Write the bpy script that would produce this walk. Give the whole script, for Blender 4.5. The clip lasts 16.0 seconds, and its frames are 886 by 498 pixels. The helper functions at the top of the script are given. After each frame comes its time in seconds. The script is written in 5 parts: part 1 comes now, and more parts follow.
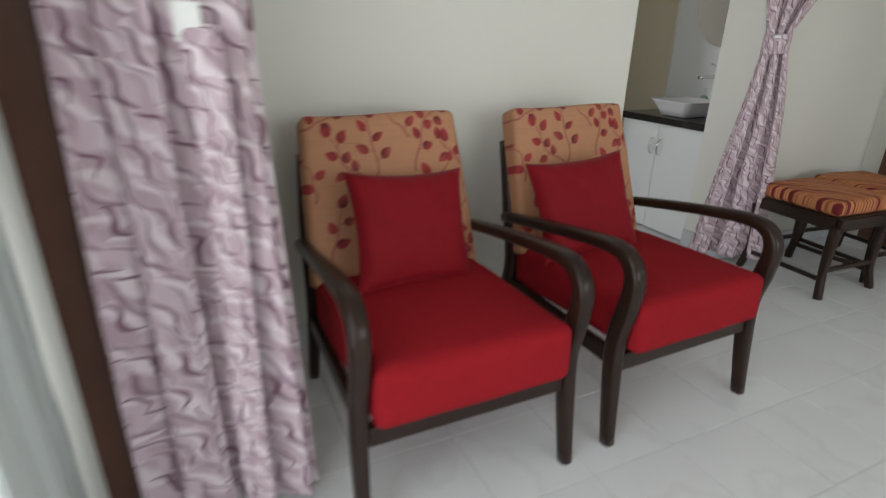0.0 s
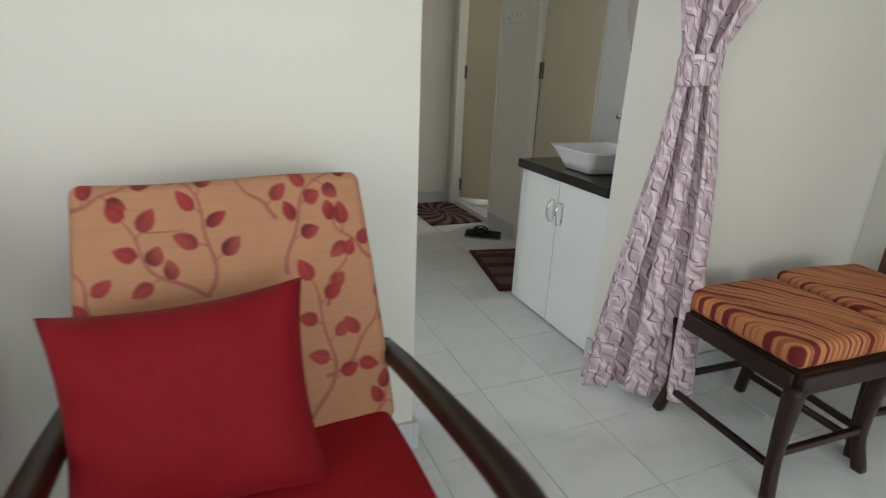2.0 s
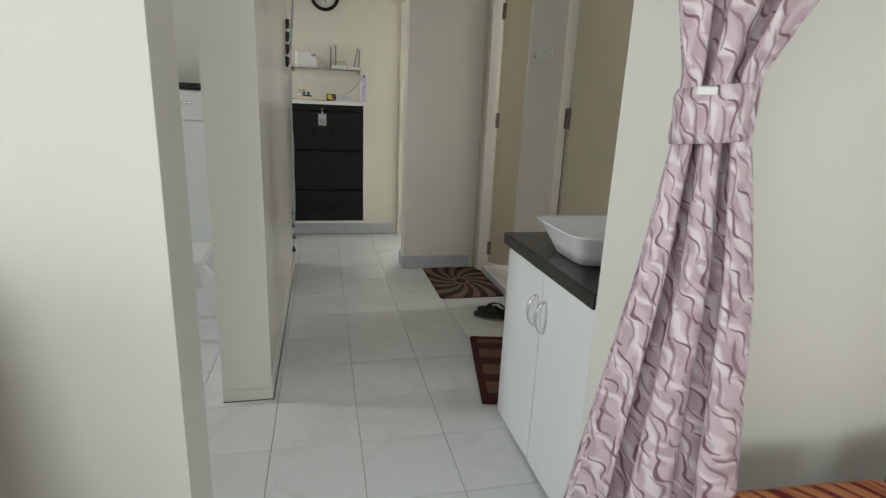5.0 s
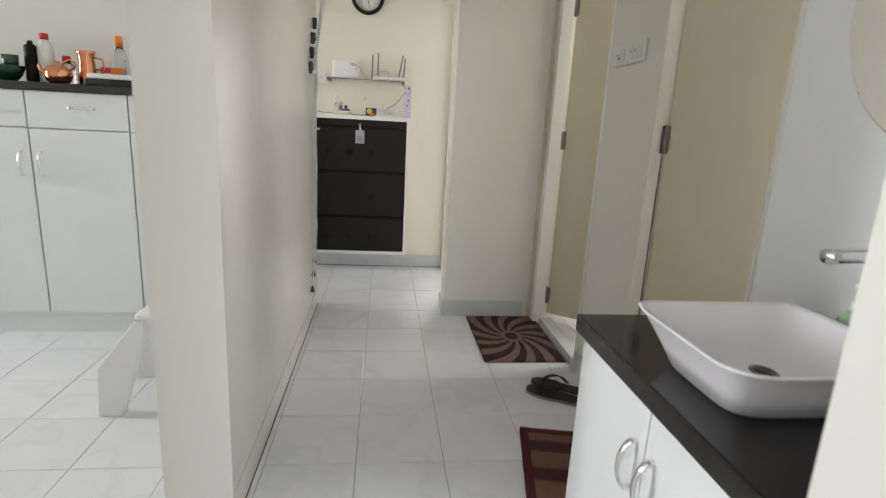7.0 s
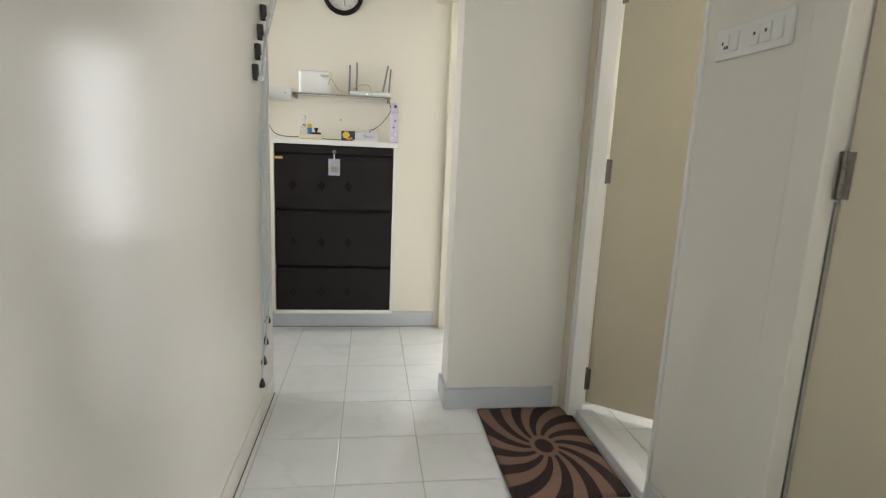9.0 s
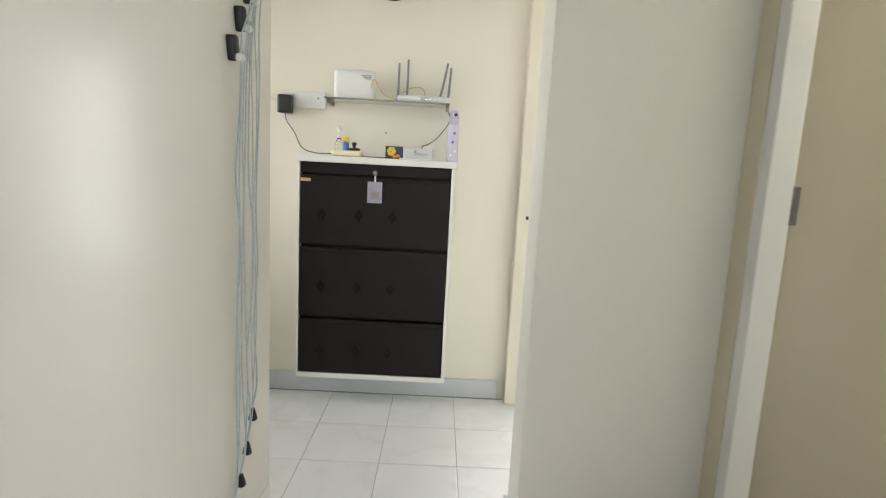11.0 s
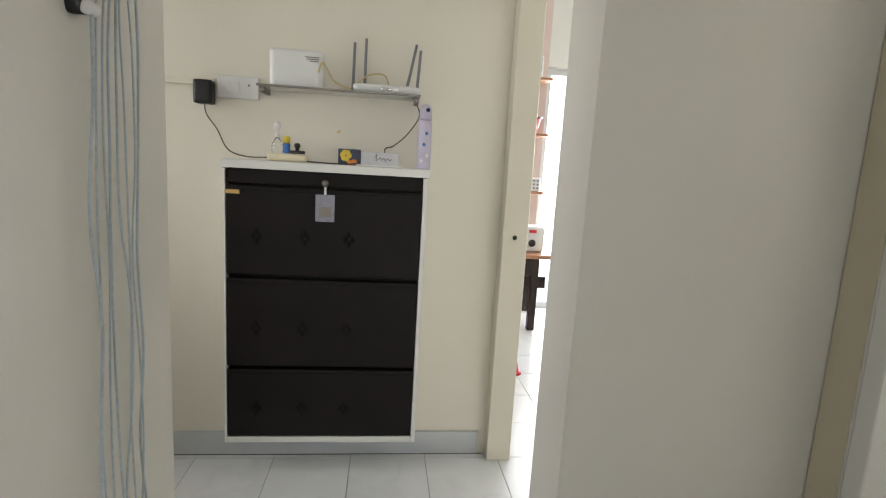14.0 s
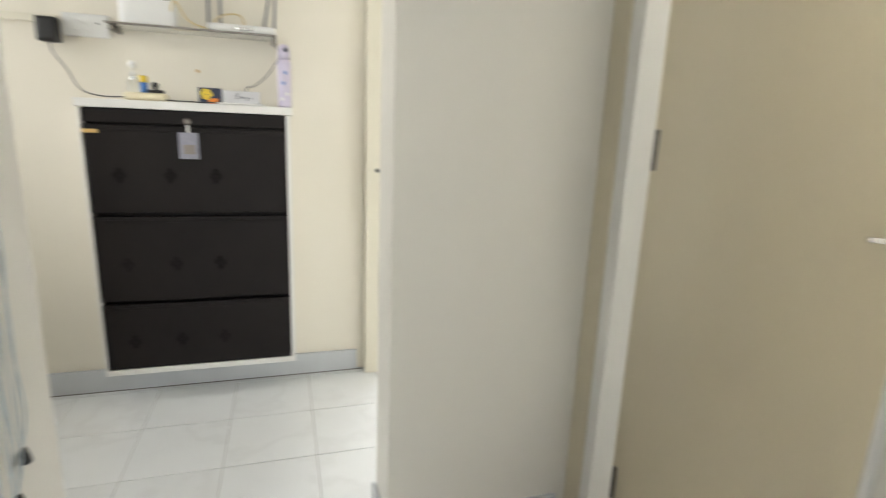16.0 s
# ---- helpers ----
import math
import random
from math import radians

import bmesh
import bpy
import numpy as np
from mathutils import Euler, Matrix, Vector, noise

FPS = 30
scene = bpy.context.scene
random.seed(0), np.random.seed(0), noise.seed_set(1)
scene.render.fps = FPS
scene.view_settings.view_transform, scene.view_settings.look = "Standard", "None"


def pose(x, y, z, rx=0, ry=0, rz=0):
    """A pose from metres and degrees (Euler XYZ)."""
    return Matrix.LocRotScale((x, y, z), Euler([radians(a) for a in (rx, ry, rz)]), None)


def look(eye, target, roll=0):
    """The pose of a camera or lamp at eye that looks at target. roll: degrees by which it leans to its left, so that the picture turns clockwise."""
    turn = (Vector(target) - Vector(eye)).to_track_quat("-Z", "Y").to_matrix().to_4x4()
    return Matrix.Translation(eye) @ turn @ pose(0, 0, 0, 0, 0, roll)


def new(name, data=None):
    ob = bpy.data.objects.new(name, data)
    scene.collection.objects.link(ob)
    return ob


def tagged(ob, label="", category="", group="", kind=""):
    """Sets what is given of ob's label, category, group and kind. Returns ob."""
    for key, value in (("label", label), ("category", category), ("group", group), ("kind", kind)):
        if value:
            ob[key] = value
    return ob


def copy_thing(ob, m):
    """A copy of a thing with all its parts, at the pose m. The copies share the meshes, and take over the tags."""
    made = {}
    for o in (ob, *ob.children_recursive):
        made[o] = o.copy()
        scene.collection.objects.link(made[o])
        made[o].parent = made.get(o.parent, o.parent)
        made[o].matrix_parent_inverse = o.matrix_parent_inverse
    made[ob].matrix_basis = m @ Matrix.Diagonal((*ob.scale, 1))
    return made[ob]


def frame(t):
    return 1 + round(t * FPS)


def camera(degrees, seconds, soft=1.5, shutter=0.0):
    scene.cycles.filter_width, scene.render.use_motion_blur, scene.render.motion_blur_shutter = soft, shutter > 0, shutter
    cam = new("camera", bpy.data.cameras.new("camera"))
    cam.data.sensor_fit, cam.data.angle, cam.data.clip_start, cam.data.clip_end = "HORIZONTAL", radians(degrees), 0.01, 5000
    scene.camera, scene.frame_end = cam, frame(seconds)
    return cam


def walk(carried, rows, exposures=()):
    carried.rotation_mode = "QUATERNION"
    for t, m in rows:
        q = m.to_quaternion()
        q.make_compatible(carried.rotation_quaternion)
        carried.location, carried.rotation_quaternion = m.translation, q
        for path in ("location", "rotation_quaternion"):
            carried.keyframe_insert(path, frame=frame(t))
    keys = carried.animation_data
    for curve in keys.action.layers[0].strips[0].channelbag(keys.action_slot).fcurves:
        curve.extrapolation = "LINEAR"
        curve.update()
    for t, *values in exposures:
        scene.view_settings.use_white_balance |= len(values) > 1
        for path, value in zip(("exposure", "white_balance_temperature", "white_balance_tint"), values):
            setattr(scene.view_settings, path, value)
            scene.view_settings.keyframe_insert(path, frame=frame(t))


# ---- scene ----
cam = camera(80.4, 16.0, soft=1.2, shutter=0.5)
PATH = [
    (0, (0.136, 0.218, 1.171), (0.928, 1.899, 0.432), 1.2),
    (0.5, (0.540, 0.447, 1.213), (1.357, 2.117, 0.474), 1.8),
    (1, (0.921, 0.604, 1.214), (1.744, 2.275, 0.487), 2.3),
    (1.5, (1.219, 0.769, 1.165), (2.030, 2.465, 0.483), 2.3),
    (2, (1.458, 0.827, 1.174), (2.212, 2.555, 0.507), 2.4),
    (2.5, (1.652, 0.771, 1.171), (2.308, 2.551, 0.540), 1.9),
    (3, (1.739, 0.781, 1.167), (2.354, 2.582, 0.555), 1.5),
    (3.5, (1.827, 0.882, 1.163), (2.450, 2.676, 0.538), 2.2),
    (4, (1.948, 1.050, 1.172), (2.566, 2.851, 0.560), 2.8),
    (4.5, (2.089, 1.169, 1.176), (2.618, 3.016, 0.619), 2.7),
    (7, (2.366, 1.948, 1.163), (2.600, 3.881, 0.705), 3.1),
    (7.5, (2.458, 2.171, 1.169), (2.615, 4.118, 0.742), 3.3),
    (8, (2.460, 2.412, 1.160), (2.614, 4.363, 0.752), 3.7),
    (8.5, (2.380, 2.638, 1.175), (2.597, 4.590, 0.792), 3.2),
    (9, (2.400, 2.823, 1.168), (2.679, 4.770, 0.802), 2.6),
    (9.5, (2.486, 3.053, 1.163), (2.767, 5.001, 0.809), 2.5),
    (10, (2.490, 3.247, 1.145), (2.629, 5.216, 0.823), 3.4),
    (12.5, (2.457, 4.016, 1.209), (2.445, 5.997, 0.929), 2.9),
    (13, (2.397, 4.085, 1.227), (2.498, 6.060, 0.926), 3.6),
    (13.5, (2.385, 4.116, 1.227), (2.568, 6.084, 0.919), 3.5),
    (14, (2.399, 4.120, 1.217), (2.625, 6.083, 0.909), 3.3),
    (14.5, (2.409, 4.087, 1.226), (2.588, 6.055, 0.917), 3.0),
    (15, (2.433, 3.998, 1.207), (2.548, 5.963, 0.855), 2.2),
    (15.5, (2.483, 3.857, 1.158), (2.674, 5.805, 0.747), 1.8),
    (16, (2.521, 3.846, 1.147), (3.096, 5.707, 0.700), 2.3),
]
walk(cam, [(t, look(eye, target, roll)) for t, eye, target, roll in PATH], exposures=[(0, -0.85, 6500, 10), (0.4, -0.72, 6500, 10), (1, -0.66, 6500, 10), (2, -0.58, 6500, 8.5), (4.5, -0.46, 6500, 8), (7, 0.28, 6500, 12), (7.5, 0.32, 6500, 14), (8, 0.27, 6500, 16), (9, 0.42, 6500, 11), (10, 0.52, 6500, 10), (12.5, 0.58, 6500, 10.5), (13, 0.22, 6500, 10.5), (13.5, 0, 6500, 11), (14, -0.02, 6500, 11.5), (14.5, 0.06, 6500, 11), (15, 0.31, 6500, 10.5), (15.5, 0.55, 6500, 10.5), (16, 0.67, 6500, 10.5)])

# ---- world and daylight ----
world = bpy.data.worlds.new("sky_world")
scene.world = world
world.use_nodes = True
wn = world.node_tree
sky = wn.nodes.new("ShaderNodeTexSky")
sky.sky_type, sky.sun_disc, sky.sun_elevation, sky.sun_rotation = "NISHITA", False, radians(50), radians(200)
wn.links.new(sky.outputs["Color"], wn.nodes["Background"].inputs["Color"])
wn.nodes["Background"].inputs["Strength"].default_value = 0.12


def area_lamp(name, m, w, h, power, color=(1.0, 0.98, 0.95), spread=180):
    """Sky light that enters by a window's opening, or an added fill lamp."""
    data = bpy.data.lights.new(name, "AREA")
    data.shape, data.size, data.size_y, data.energy, data.color = "RECTANGLE", w, h, power, color
    data.spread = radians(spread)
    ob = new(name, data)
    ob.matrix_world = m
    return ob


area_lamp("living_window_light", look((2.2, -2.93, 1.5), (2.0, 2, 1.0)), 2.6, 1.6, 80, (0.96, 0.995, 1.0))
area_lamp("balcony_door_light", look((-0.33, 0.38, 1.15), (2, 0.58, 0.9)), 1.95, 2.0, 54, (0.96, 0.995, 1.0))
area_lamp("kitchen_window_light", look((-2.55, 4.35, 1.65), (3.4, 2.9, 1.0)), 0.55, 1.2, 36, (0.97, 0.985, 1.0), 105)
area_lamp("bedroom_window_light", look((4.38, 8.64, 1.08), (4.38, 5.4, 0.95)), 1.3, 1.95, 60, (0.97, 0.985, 1.0))
area_lamp("lobby_window_light", look((0.83, 5.72, 1.5), (3, 5.3, 1.1)), 0.8, 1.2, 7, (0.99, 0.985, 0.97), 120)
# two fill lamps added in windowless rooms to brighten the corridor and doors
area_lamp("bathroom_window_light", look((4.93, 4.6, 2.0), (3.3, 4.5, 0.9)), 0.5, 0.5, 31)
area_lamp("toilet_window_light", look((4.93, 3.3, 2.0), (3.3, 3.6, 0.9)), 0.5, 0.5, 56)

# ---- materials ----


def material(name, color, rough=0.5, metal=0.0, vary=0.06, scale=6.0, bump=0.0, bump_scale=60.0, **extra):
    m = bpy.data.materials.new(name)
    m.use_nodes = True
    nt = m.node_tree
    b = nt.nodes["Principled BSDF"]
    tex = nt.nodes.new("ShaderNodeTexCoord")
    n = nt.nodes.new("ShaderNodeTexNoise")
    n.inputs["Scale"].default_value, n.inputs["Detail"].default_value = scale, 6
    nt.links.new(tex.outputs["Object"], n.inputs["Vector"])
    mix = nt.nodes.new("ShaderNodeMix")
    mix.data_type = "RGBA"
    mix.inputs["A"].default_value = (*[c * (1 - vary) for c in color], 1)
    mix.inputs["B"].default_value = (*[min(1, c * (1 + vary)) for c in color], 1)
    nt.links.new(n.outputs["Fac"], mix.inputs["Factor"])
    nt.links.new(mix.outputs["Result"], b.inputs["Base Color"])
    b.inputs["Roughness"].default_value, b.inputs["Metallic"].default_value = rough, metal
    for key, value in extra.items():
        b.inputs[key.replace("_", " ")].default_value = value
    if bump:
        n2 = nt.nodes.new("ShaderNodeTexNoise")
        n2.inputs["Scale"].default_value, n2.inputs["Detail"].default_value = bump_scale, 5
        nt.links.new(tex.outputs["Object"], n2.inputs["Vector"])
        bp = nt.nodes.new("ShaderNodeBump")
        bp.inputs["Strength"].default_value, bp.inputs["Distance"].default_value = bump, 0.002
        nt.links.new(n2.outputs["Fac"], bp.inputs["Height"])
        nt.links.new(bp.outputs["Normal"], b.inputs["Normal"])
    return m


def fabric_print(name, ground, inks, rough=0.85, weave=500.0, bump=0.25):
    """Woven cloth whose printed inks follow the float attributes named in inks: (attribute, colour)."""
    m = material(name, ground, rough, vary=0.08, scale=35, bump=bump, bump_scale=weave)
    nt = m.node_tree
    b = nt.nodes["Principled BSDF"]
    last = b.inputs["Base Color"].links[0].from_socket
    tex = nt.nodes.new("ShaderNodeTexCoord")
    stretch = nt.nodes.new("ShaderNodeMapping")
    stretch.inputs["Scale"].default_value = (6, 6, 170)
    nt.links.new(tex.outputs["Object"], stretch.inputs["Vector"])
    slub = nt.nodes.new("ShaderNodeTexNoise")
    slub.inputs["Scale"].default_value, slub.inputs["Detail"].default_value = 1.0, 4
    nt.links.new(stretch.outputs["Vector"], slub.inputs["Vector"])
    thread = nt.nodes.new("ShaderNodeMix")
    thread.data_type = "RGBA"
    soft = nt.nodes.new("ShaderNodeMapRange")
    soft.inputs["From Min"].default_value, soft.inputs["From Max"].default_value, soft.inputs["To Max"].default_value = 0.45, 0.75, 0.28
    nt.links.new(slub.outputs["Fac"], soft.inputs["Value"])
    nt.links.new(soft.outputs[0], thread.inputs["Factor"])
    nt.links.new(last, thread.inputs["A"])
    thread.inputs["B"].default_value = (*[c * 0.72 for c in ground], 1)
    last = thread.outputs["Result"]
    for attr, color in inks:
        a = nt.nodes.new("ShaderNodeAttribute")
        a.attribute_name = attr
        mix = nt.nodes.new("ShaderNodeMix")
        mix.data_type = "RGBA"
        nt.links.new(a.outputs["Fac"], mix.inputs["Factor"])
        nt.links.new(last, mix.inputs["A"])
        mix.inputs["B"].default_value = (*color, 1)
        last = mix.outputs["Result"]
    nt.links.new(last, b.inputs["Base Color"])
    return m


class Nodes:
    """Short hand for a tree of math nodes."""

    def __init__(self, m):
        self.nt = m.node_tree
        self.bsdf = self.nt.nodes["Principled BSDF"]

    def math(self, op, a, b=0.0, c=0.0):
        n = self.nt.nodes.new("ShaderNodeMath")
        n.operation = op
        for k, v in enumerate((a, b, c)):
            if isinstance(v, (int, float)):
                n.inputs[k].default_value = v
            else:
                self.nt.links.new(v, n.inputs[k])
        return n.outputs[0]

    def noise(self, vec, scale, detail=2.0):
        n = self.nt.nodes.new("ShaderNodeTexNoise")
        n.inputs["Scale"].default_value, n.inputs["Detail"].default_value = scale, detail
        self.nt.links.new(vec, n.inputs["Vector"])
        return n.outputs["Fac"]

    def xyz(self, kind="Object"):
        t = self.nt.nodes.new("ShaderNodeTexCoord")
        sep = self.nt.nodes.new("ShaderNodeSeparateXYZ")
        self.nt.links.new(t.outputs[kind], sep.inputs[0])
        return t.outputs[kind], sep.outputs[0], sep.outputs[1], sep.outputs[2]

    def ramp(self, fac, lo, hi):
        n = self.nt.nodes.new("ShaderNodeMapRange")
        n.inputs["From Min"].default_value, n.inputs["From Max"].default_value = lo, hi
        self.nt.links.new(fac, n.inputs["Value"])
        return n.outputs[0]

    def mix(self, fac, a, b):
        n = self.nt.nodes.new("ShaderNodeMix")
        n.data_type = "RGBA"
        self.nt.links.new(fac, n.inputs["Factor"])
        for key, v in (("A", a), ("B", b)):
            if isinstance(v, tuple):
                n.inputs[key].default_value = (*v, 1)
            else:
                self.nt.links.new(v, n.inputs[key])
        return n.outputs["Result"]

    def colour(self, out):
        self.nt.links.new(out, self.bsdf.inputs["Base Color"])

    def base(self):
        return self.bsdf.inputs["Base Color"].links[0].from_socket


WALL = material("cream_wall_paint", (0.76, 0.75, 0.69), 0.42, vary=0.03, scale=1.2, bump=0.2, bump_scale=18)
GLOSS = material("glossy_wall_paint", (0.77, 0.745, 0.69), 0.21, vary=0.03, scale=1.2, bump=0.4, bump_scale=4.5, Specular_IOR_Level=0.12)
WARM = material("warm_cream_wall_paint", (0.80, 0.755, 0.65), 0.45, vary=0.03, scale=1.5, bump=0.2, bump_scale=18)
PINK = material("pale_pink_wall_paint", (0.72, 0.58, 0.52), 0.5, vary=0.03)
WHITEWALL = material("white_wall_paint", (0.87, 0.88, 0.89), 0.35, vary=0.03, scale=3, bump=0.35, bump_scale=8)
CEIL = material("white_ceiling_paint", (0.8, 0.79, 0.76), 0.8, vary=0.02)
GROUT = material("grey_grout", (0.37, 0.365, 0.35), 0.8, vary=0.25, scale=3)
CREAM = material("pale_cream_wall_paint", (0.77, 0.745, 0.68), 0.42, vary=0.03, scale=1.2, bump=0.2, bump_scale=18)
SKIRT = material("white_marble_skirting", (0.56, 0.58, 0.60), 0.3, vary=0.1, scale=7)
DOOR = material("beige_door_paint", (0.60, 0.54, 0.41), 0.4, vary=0.04, scale=2.5, bump=0.1, bump_scale=30)
FRAME = material("cream_frame_paint", (0.76, 0.72, 0.60), 0.35, vary=0.04)
WHITEFRAME = material("white_frame_paint", (0.8, 0.79, 0.76), 0.35, vary=0.04)
RED = material("red_fabric", (0.29, 0.010, 0.016), 0.9, Specular_IOR_Level=0.15, vary=0.12, scale=40, bump=0.3, bump_scale=450)
PILLOWRED = material("crimson_pillow_fabric", (0.215, 0.003, 0.009), 0.7, Specular_IOR_Level=0.2, Sheen_Weight=0.08, Sheen_Roughness=0.4, vary=0.12, scale=25, bump=0.25, bump_scale=450)
WOOD = material("dark_stained_wood", (0.024, 0.012, 0.008), 0.28, Specular_IOR_Level=0.3, vary=0.4, scale=14, bump=0.1, bump_scale=40)
BROWNWOOD = material("brown_door_frame_wood", (0.11, 0.045, 0.028), 0.4, vary=0.5, scale=6, bump=0.15, bump_scale=40)
BLACKWOOD = material("espresso_panel", (0.010, 0.0075, 0.007), 0.5, Specular_IOR_Level=0.2, vary=0.35, scale=9, bump=0.1, bump_scale=30)
WHITE = material("white_laminate", (0.80, 0.82, 0.82), 0.22, vary=0.02, scale=2)
PLASTIC = material("white_plastic", (0.78, 0.78, 0.76), 0.35, vary=0.02)
GRANITE = material("black_granite", (0.014, 0.012, 0.011), 0.1, vary=0.6, scale=250)
CERAMIC = material("white_ceramic", (0.82, 0.80, 0.82), 0.1, vary=0.01)
CHROME = material("chrome", (0.82, 0.82, 0.82), 0.13, 1.0, vary=0.02)
STEEL = material("dull_hinge_steel", (0.22, 0.2, 0.18), 0.4, 1.0, vary=0.4, scale=80)
BRASS = material("brass", (0.7, 0.48, 0.2), 0.35, 0.9, vary=0.1)
COPPER = material("polished_copper", (0.72, 0.32, 0.17), 0.2, 1.0, vary=0.12, scale=20, bump=0.2, bump_scale=50)
MOTIF = material("black_matt_inlay", (0.0078, 0.006, 0.006), 0.6, vary=0.2, Specular_IOR_Level=0.1)
DULLSKIRT = material("dull_cream_skirting_paint", (0.72, 0.69, 0.63), 0.35, vary=0.12, scale=5)
BLACK = material("black_plastic", (0.012, 0.012, 0.013), 0.4, vary=0.2)
RUBBER = material("black_rubber", (0.014, 0.013, 0.013), 0.7, vary=0.3, scale=60, bump=0.3, bump_scale=200)
SOLE = material("worn_grey_sole", (0.25, 0.22, 0.2), 0.8, vary=0.2)
GREYPLASTIC = material("grey_plastic", (0.22, 0.22, 0.23), 0.4, vary=0.05)
ROPE = material("pale_blue_cord", (0.50, 0.57, 0.61), 0.7, vary=0.25, scale=120)
MIRROR = material("mirror_silver", (0.9, 0.9, 0.9), 0.02, 1.0, vary=0.0)
CREAMP = material("cream_plastic", (0.78, 0.7, 0.5), 0.4, vary=0.03)
YELLOWC = material("yellow_print", (0.75, 0.55, 0.05), 0.5, vary=0.2, scale=60)
DARKBLUE = material("dark_blue_print", (0.02, 0.03, 0.07), 0.45, vary=0.2)
LILACPR = material("lilac_print", (0.6, 0.55, 0.68), 0.4, vary=0.15, scale=25)
SILVERB = material("silver_grey_card", (0.62, 0.62, 0.64), 0.4, vary=0.12, scale=30)
ORANGEP = material("orange_plastic", (0.85, 0.25, 0.02), 0.4, vary=0.03)
REDP = material("red_plastic", (0.6, 0.02, 0.03), 0.4, vary=0.03)
BLUEP = material("blue_plastic", (0.05, 0.18, 0.5), 0.4, vary=0.03)
GREENP = material("green_plastic", (0.30, 0.48, 0.30), 0.25, vary=0.05)
DARKGREEN = material("dark_green_glass", (0.015, 0.06, 0.035), 0.1, vary=0.1)
SHELFWOOD = material("light_brown_wood", (0.42, 0.2, 0.1), 0.4, vary=0.2, scale=12)
MARBLE = material("white_marble", (0.68, 0.68, 0.68), 0.2, vary=0.16, scale=4)
LCD = material("clear_tag_film", (0.3, 0.3, 0.36), 0.2, vary=0.3, scale=60)
FACE = material("white_clock_face", (0.8, 0.79, 0.74), 0.3, vary=0.01)
CABLE = material("black_cable", (0.03, 0.03, 0.03), 0.5, vary=0.1)
BEIGECABLE = material("yellowish_cable", (0.6, 0.47, 0.22), 0.5, vary=0.1)
GLASS = bpy.data.materials.new("clear_glass")
GLASS.use_nodes = True
_g = GLASS.node_tree.nodes["Principled BSDF"]
_g.inputs["Transmission Weight"].default_value, _g.inputs["Roughness"].default_value, _g.inputs["IOR"].default_value = 1.0, 0.03, 1.45
_g.inputs["Base Color"].default_value = (0.93, 0.95, 0.94, 1)

# floor tile: pale marble, each tile a little different, with soft veins
TILE = material("white_marble_floor_tile", (0.79, 0.805, 0.81), 0.2, vary=0.05, scale=4, bump=0.04, bump_scale=12)
k = Nodes(TILE)
vec, x_, y_, z_ = k.xyz("Object")
info = k.nt.nodes.new("ShaderNodeObjectInfo")
geo = k.nt.nodes.new("ShaderNodeNewGeometry")
shade = k.math("ADD", k.math("MULTIPLY", info.outputs["Random"], 0.10), k.math("MULTIPLY", geo.outputs["Random Per Island"], 0.06))
offs = k.nt.nodes.new("ShaderNodeVectorMath")
offs.operation = "ADD"
k.nt.links.new(geo.outputs["Position"], offs.inputs[0])
k.nt.links.new(info.outputs["Random"], offs.inputs[1])
vein = k.ramp(k.math("ABSOLUTE", k.math("SUBTRACT", k.noise(offs.outputs[0], 2.2, 8.0), 0.5)), 0.0, 0.035)
vein = k.math("MULTIPLY", k.math("SUBTRACT", 1.0, vein), 0.14)
out = k.mix(vein, k.base(), (0.46, 0.46, 0.45))
dirt = k.math("MULTIPLY", k.ramp(k.noise(geo.outputs["Position"], 1.1, 6.0), 0.5, 0.8), 0.16)
out = k.mix(dirt, out, (0.5, 0.48, 0.44))
out = k.mix(shade, out, (0.56, 0.58, 0.59))
k.colour(out)

# lilac curtain cloth: dark plum flourishes and soft grey lobes on a pale lilac ground
LILAC = material("lilac_printed_curtain", (0.59, 0.465, 0.515), 0.55, vary=0.08, scale=20, bump=0.15, bump_scale=400, Sheen_Weight=0.15)
k = Nodes(LILAC)
vec, u_, v_, w_ = k.xyz("UV")
turned = k.math("SUBTRACT", k.math("MULTIPLY", u_, 0.8), k.math("MULTIPLY", v_, 1.06))
v_ = k.math("ADD", k.math("MULTIPLY", v_, 0.8), k.math("MULTIPLY", u_, 1.06))
u_ = k.math("ADD", turned, k.math("MULTIPLY", k.noise(vec, 9.0, 2.0), 0.06))
v_ = k.math("ADD", v_, k.math("MULTIPLY", k.noise(vec, 12.0, 2.0), 0.06))


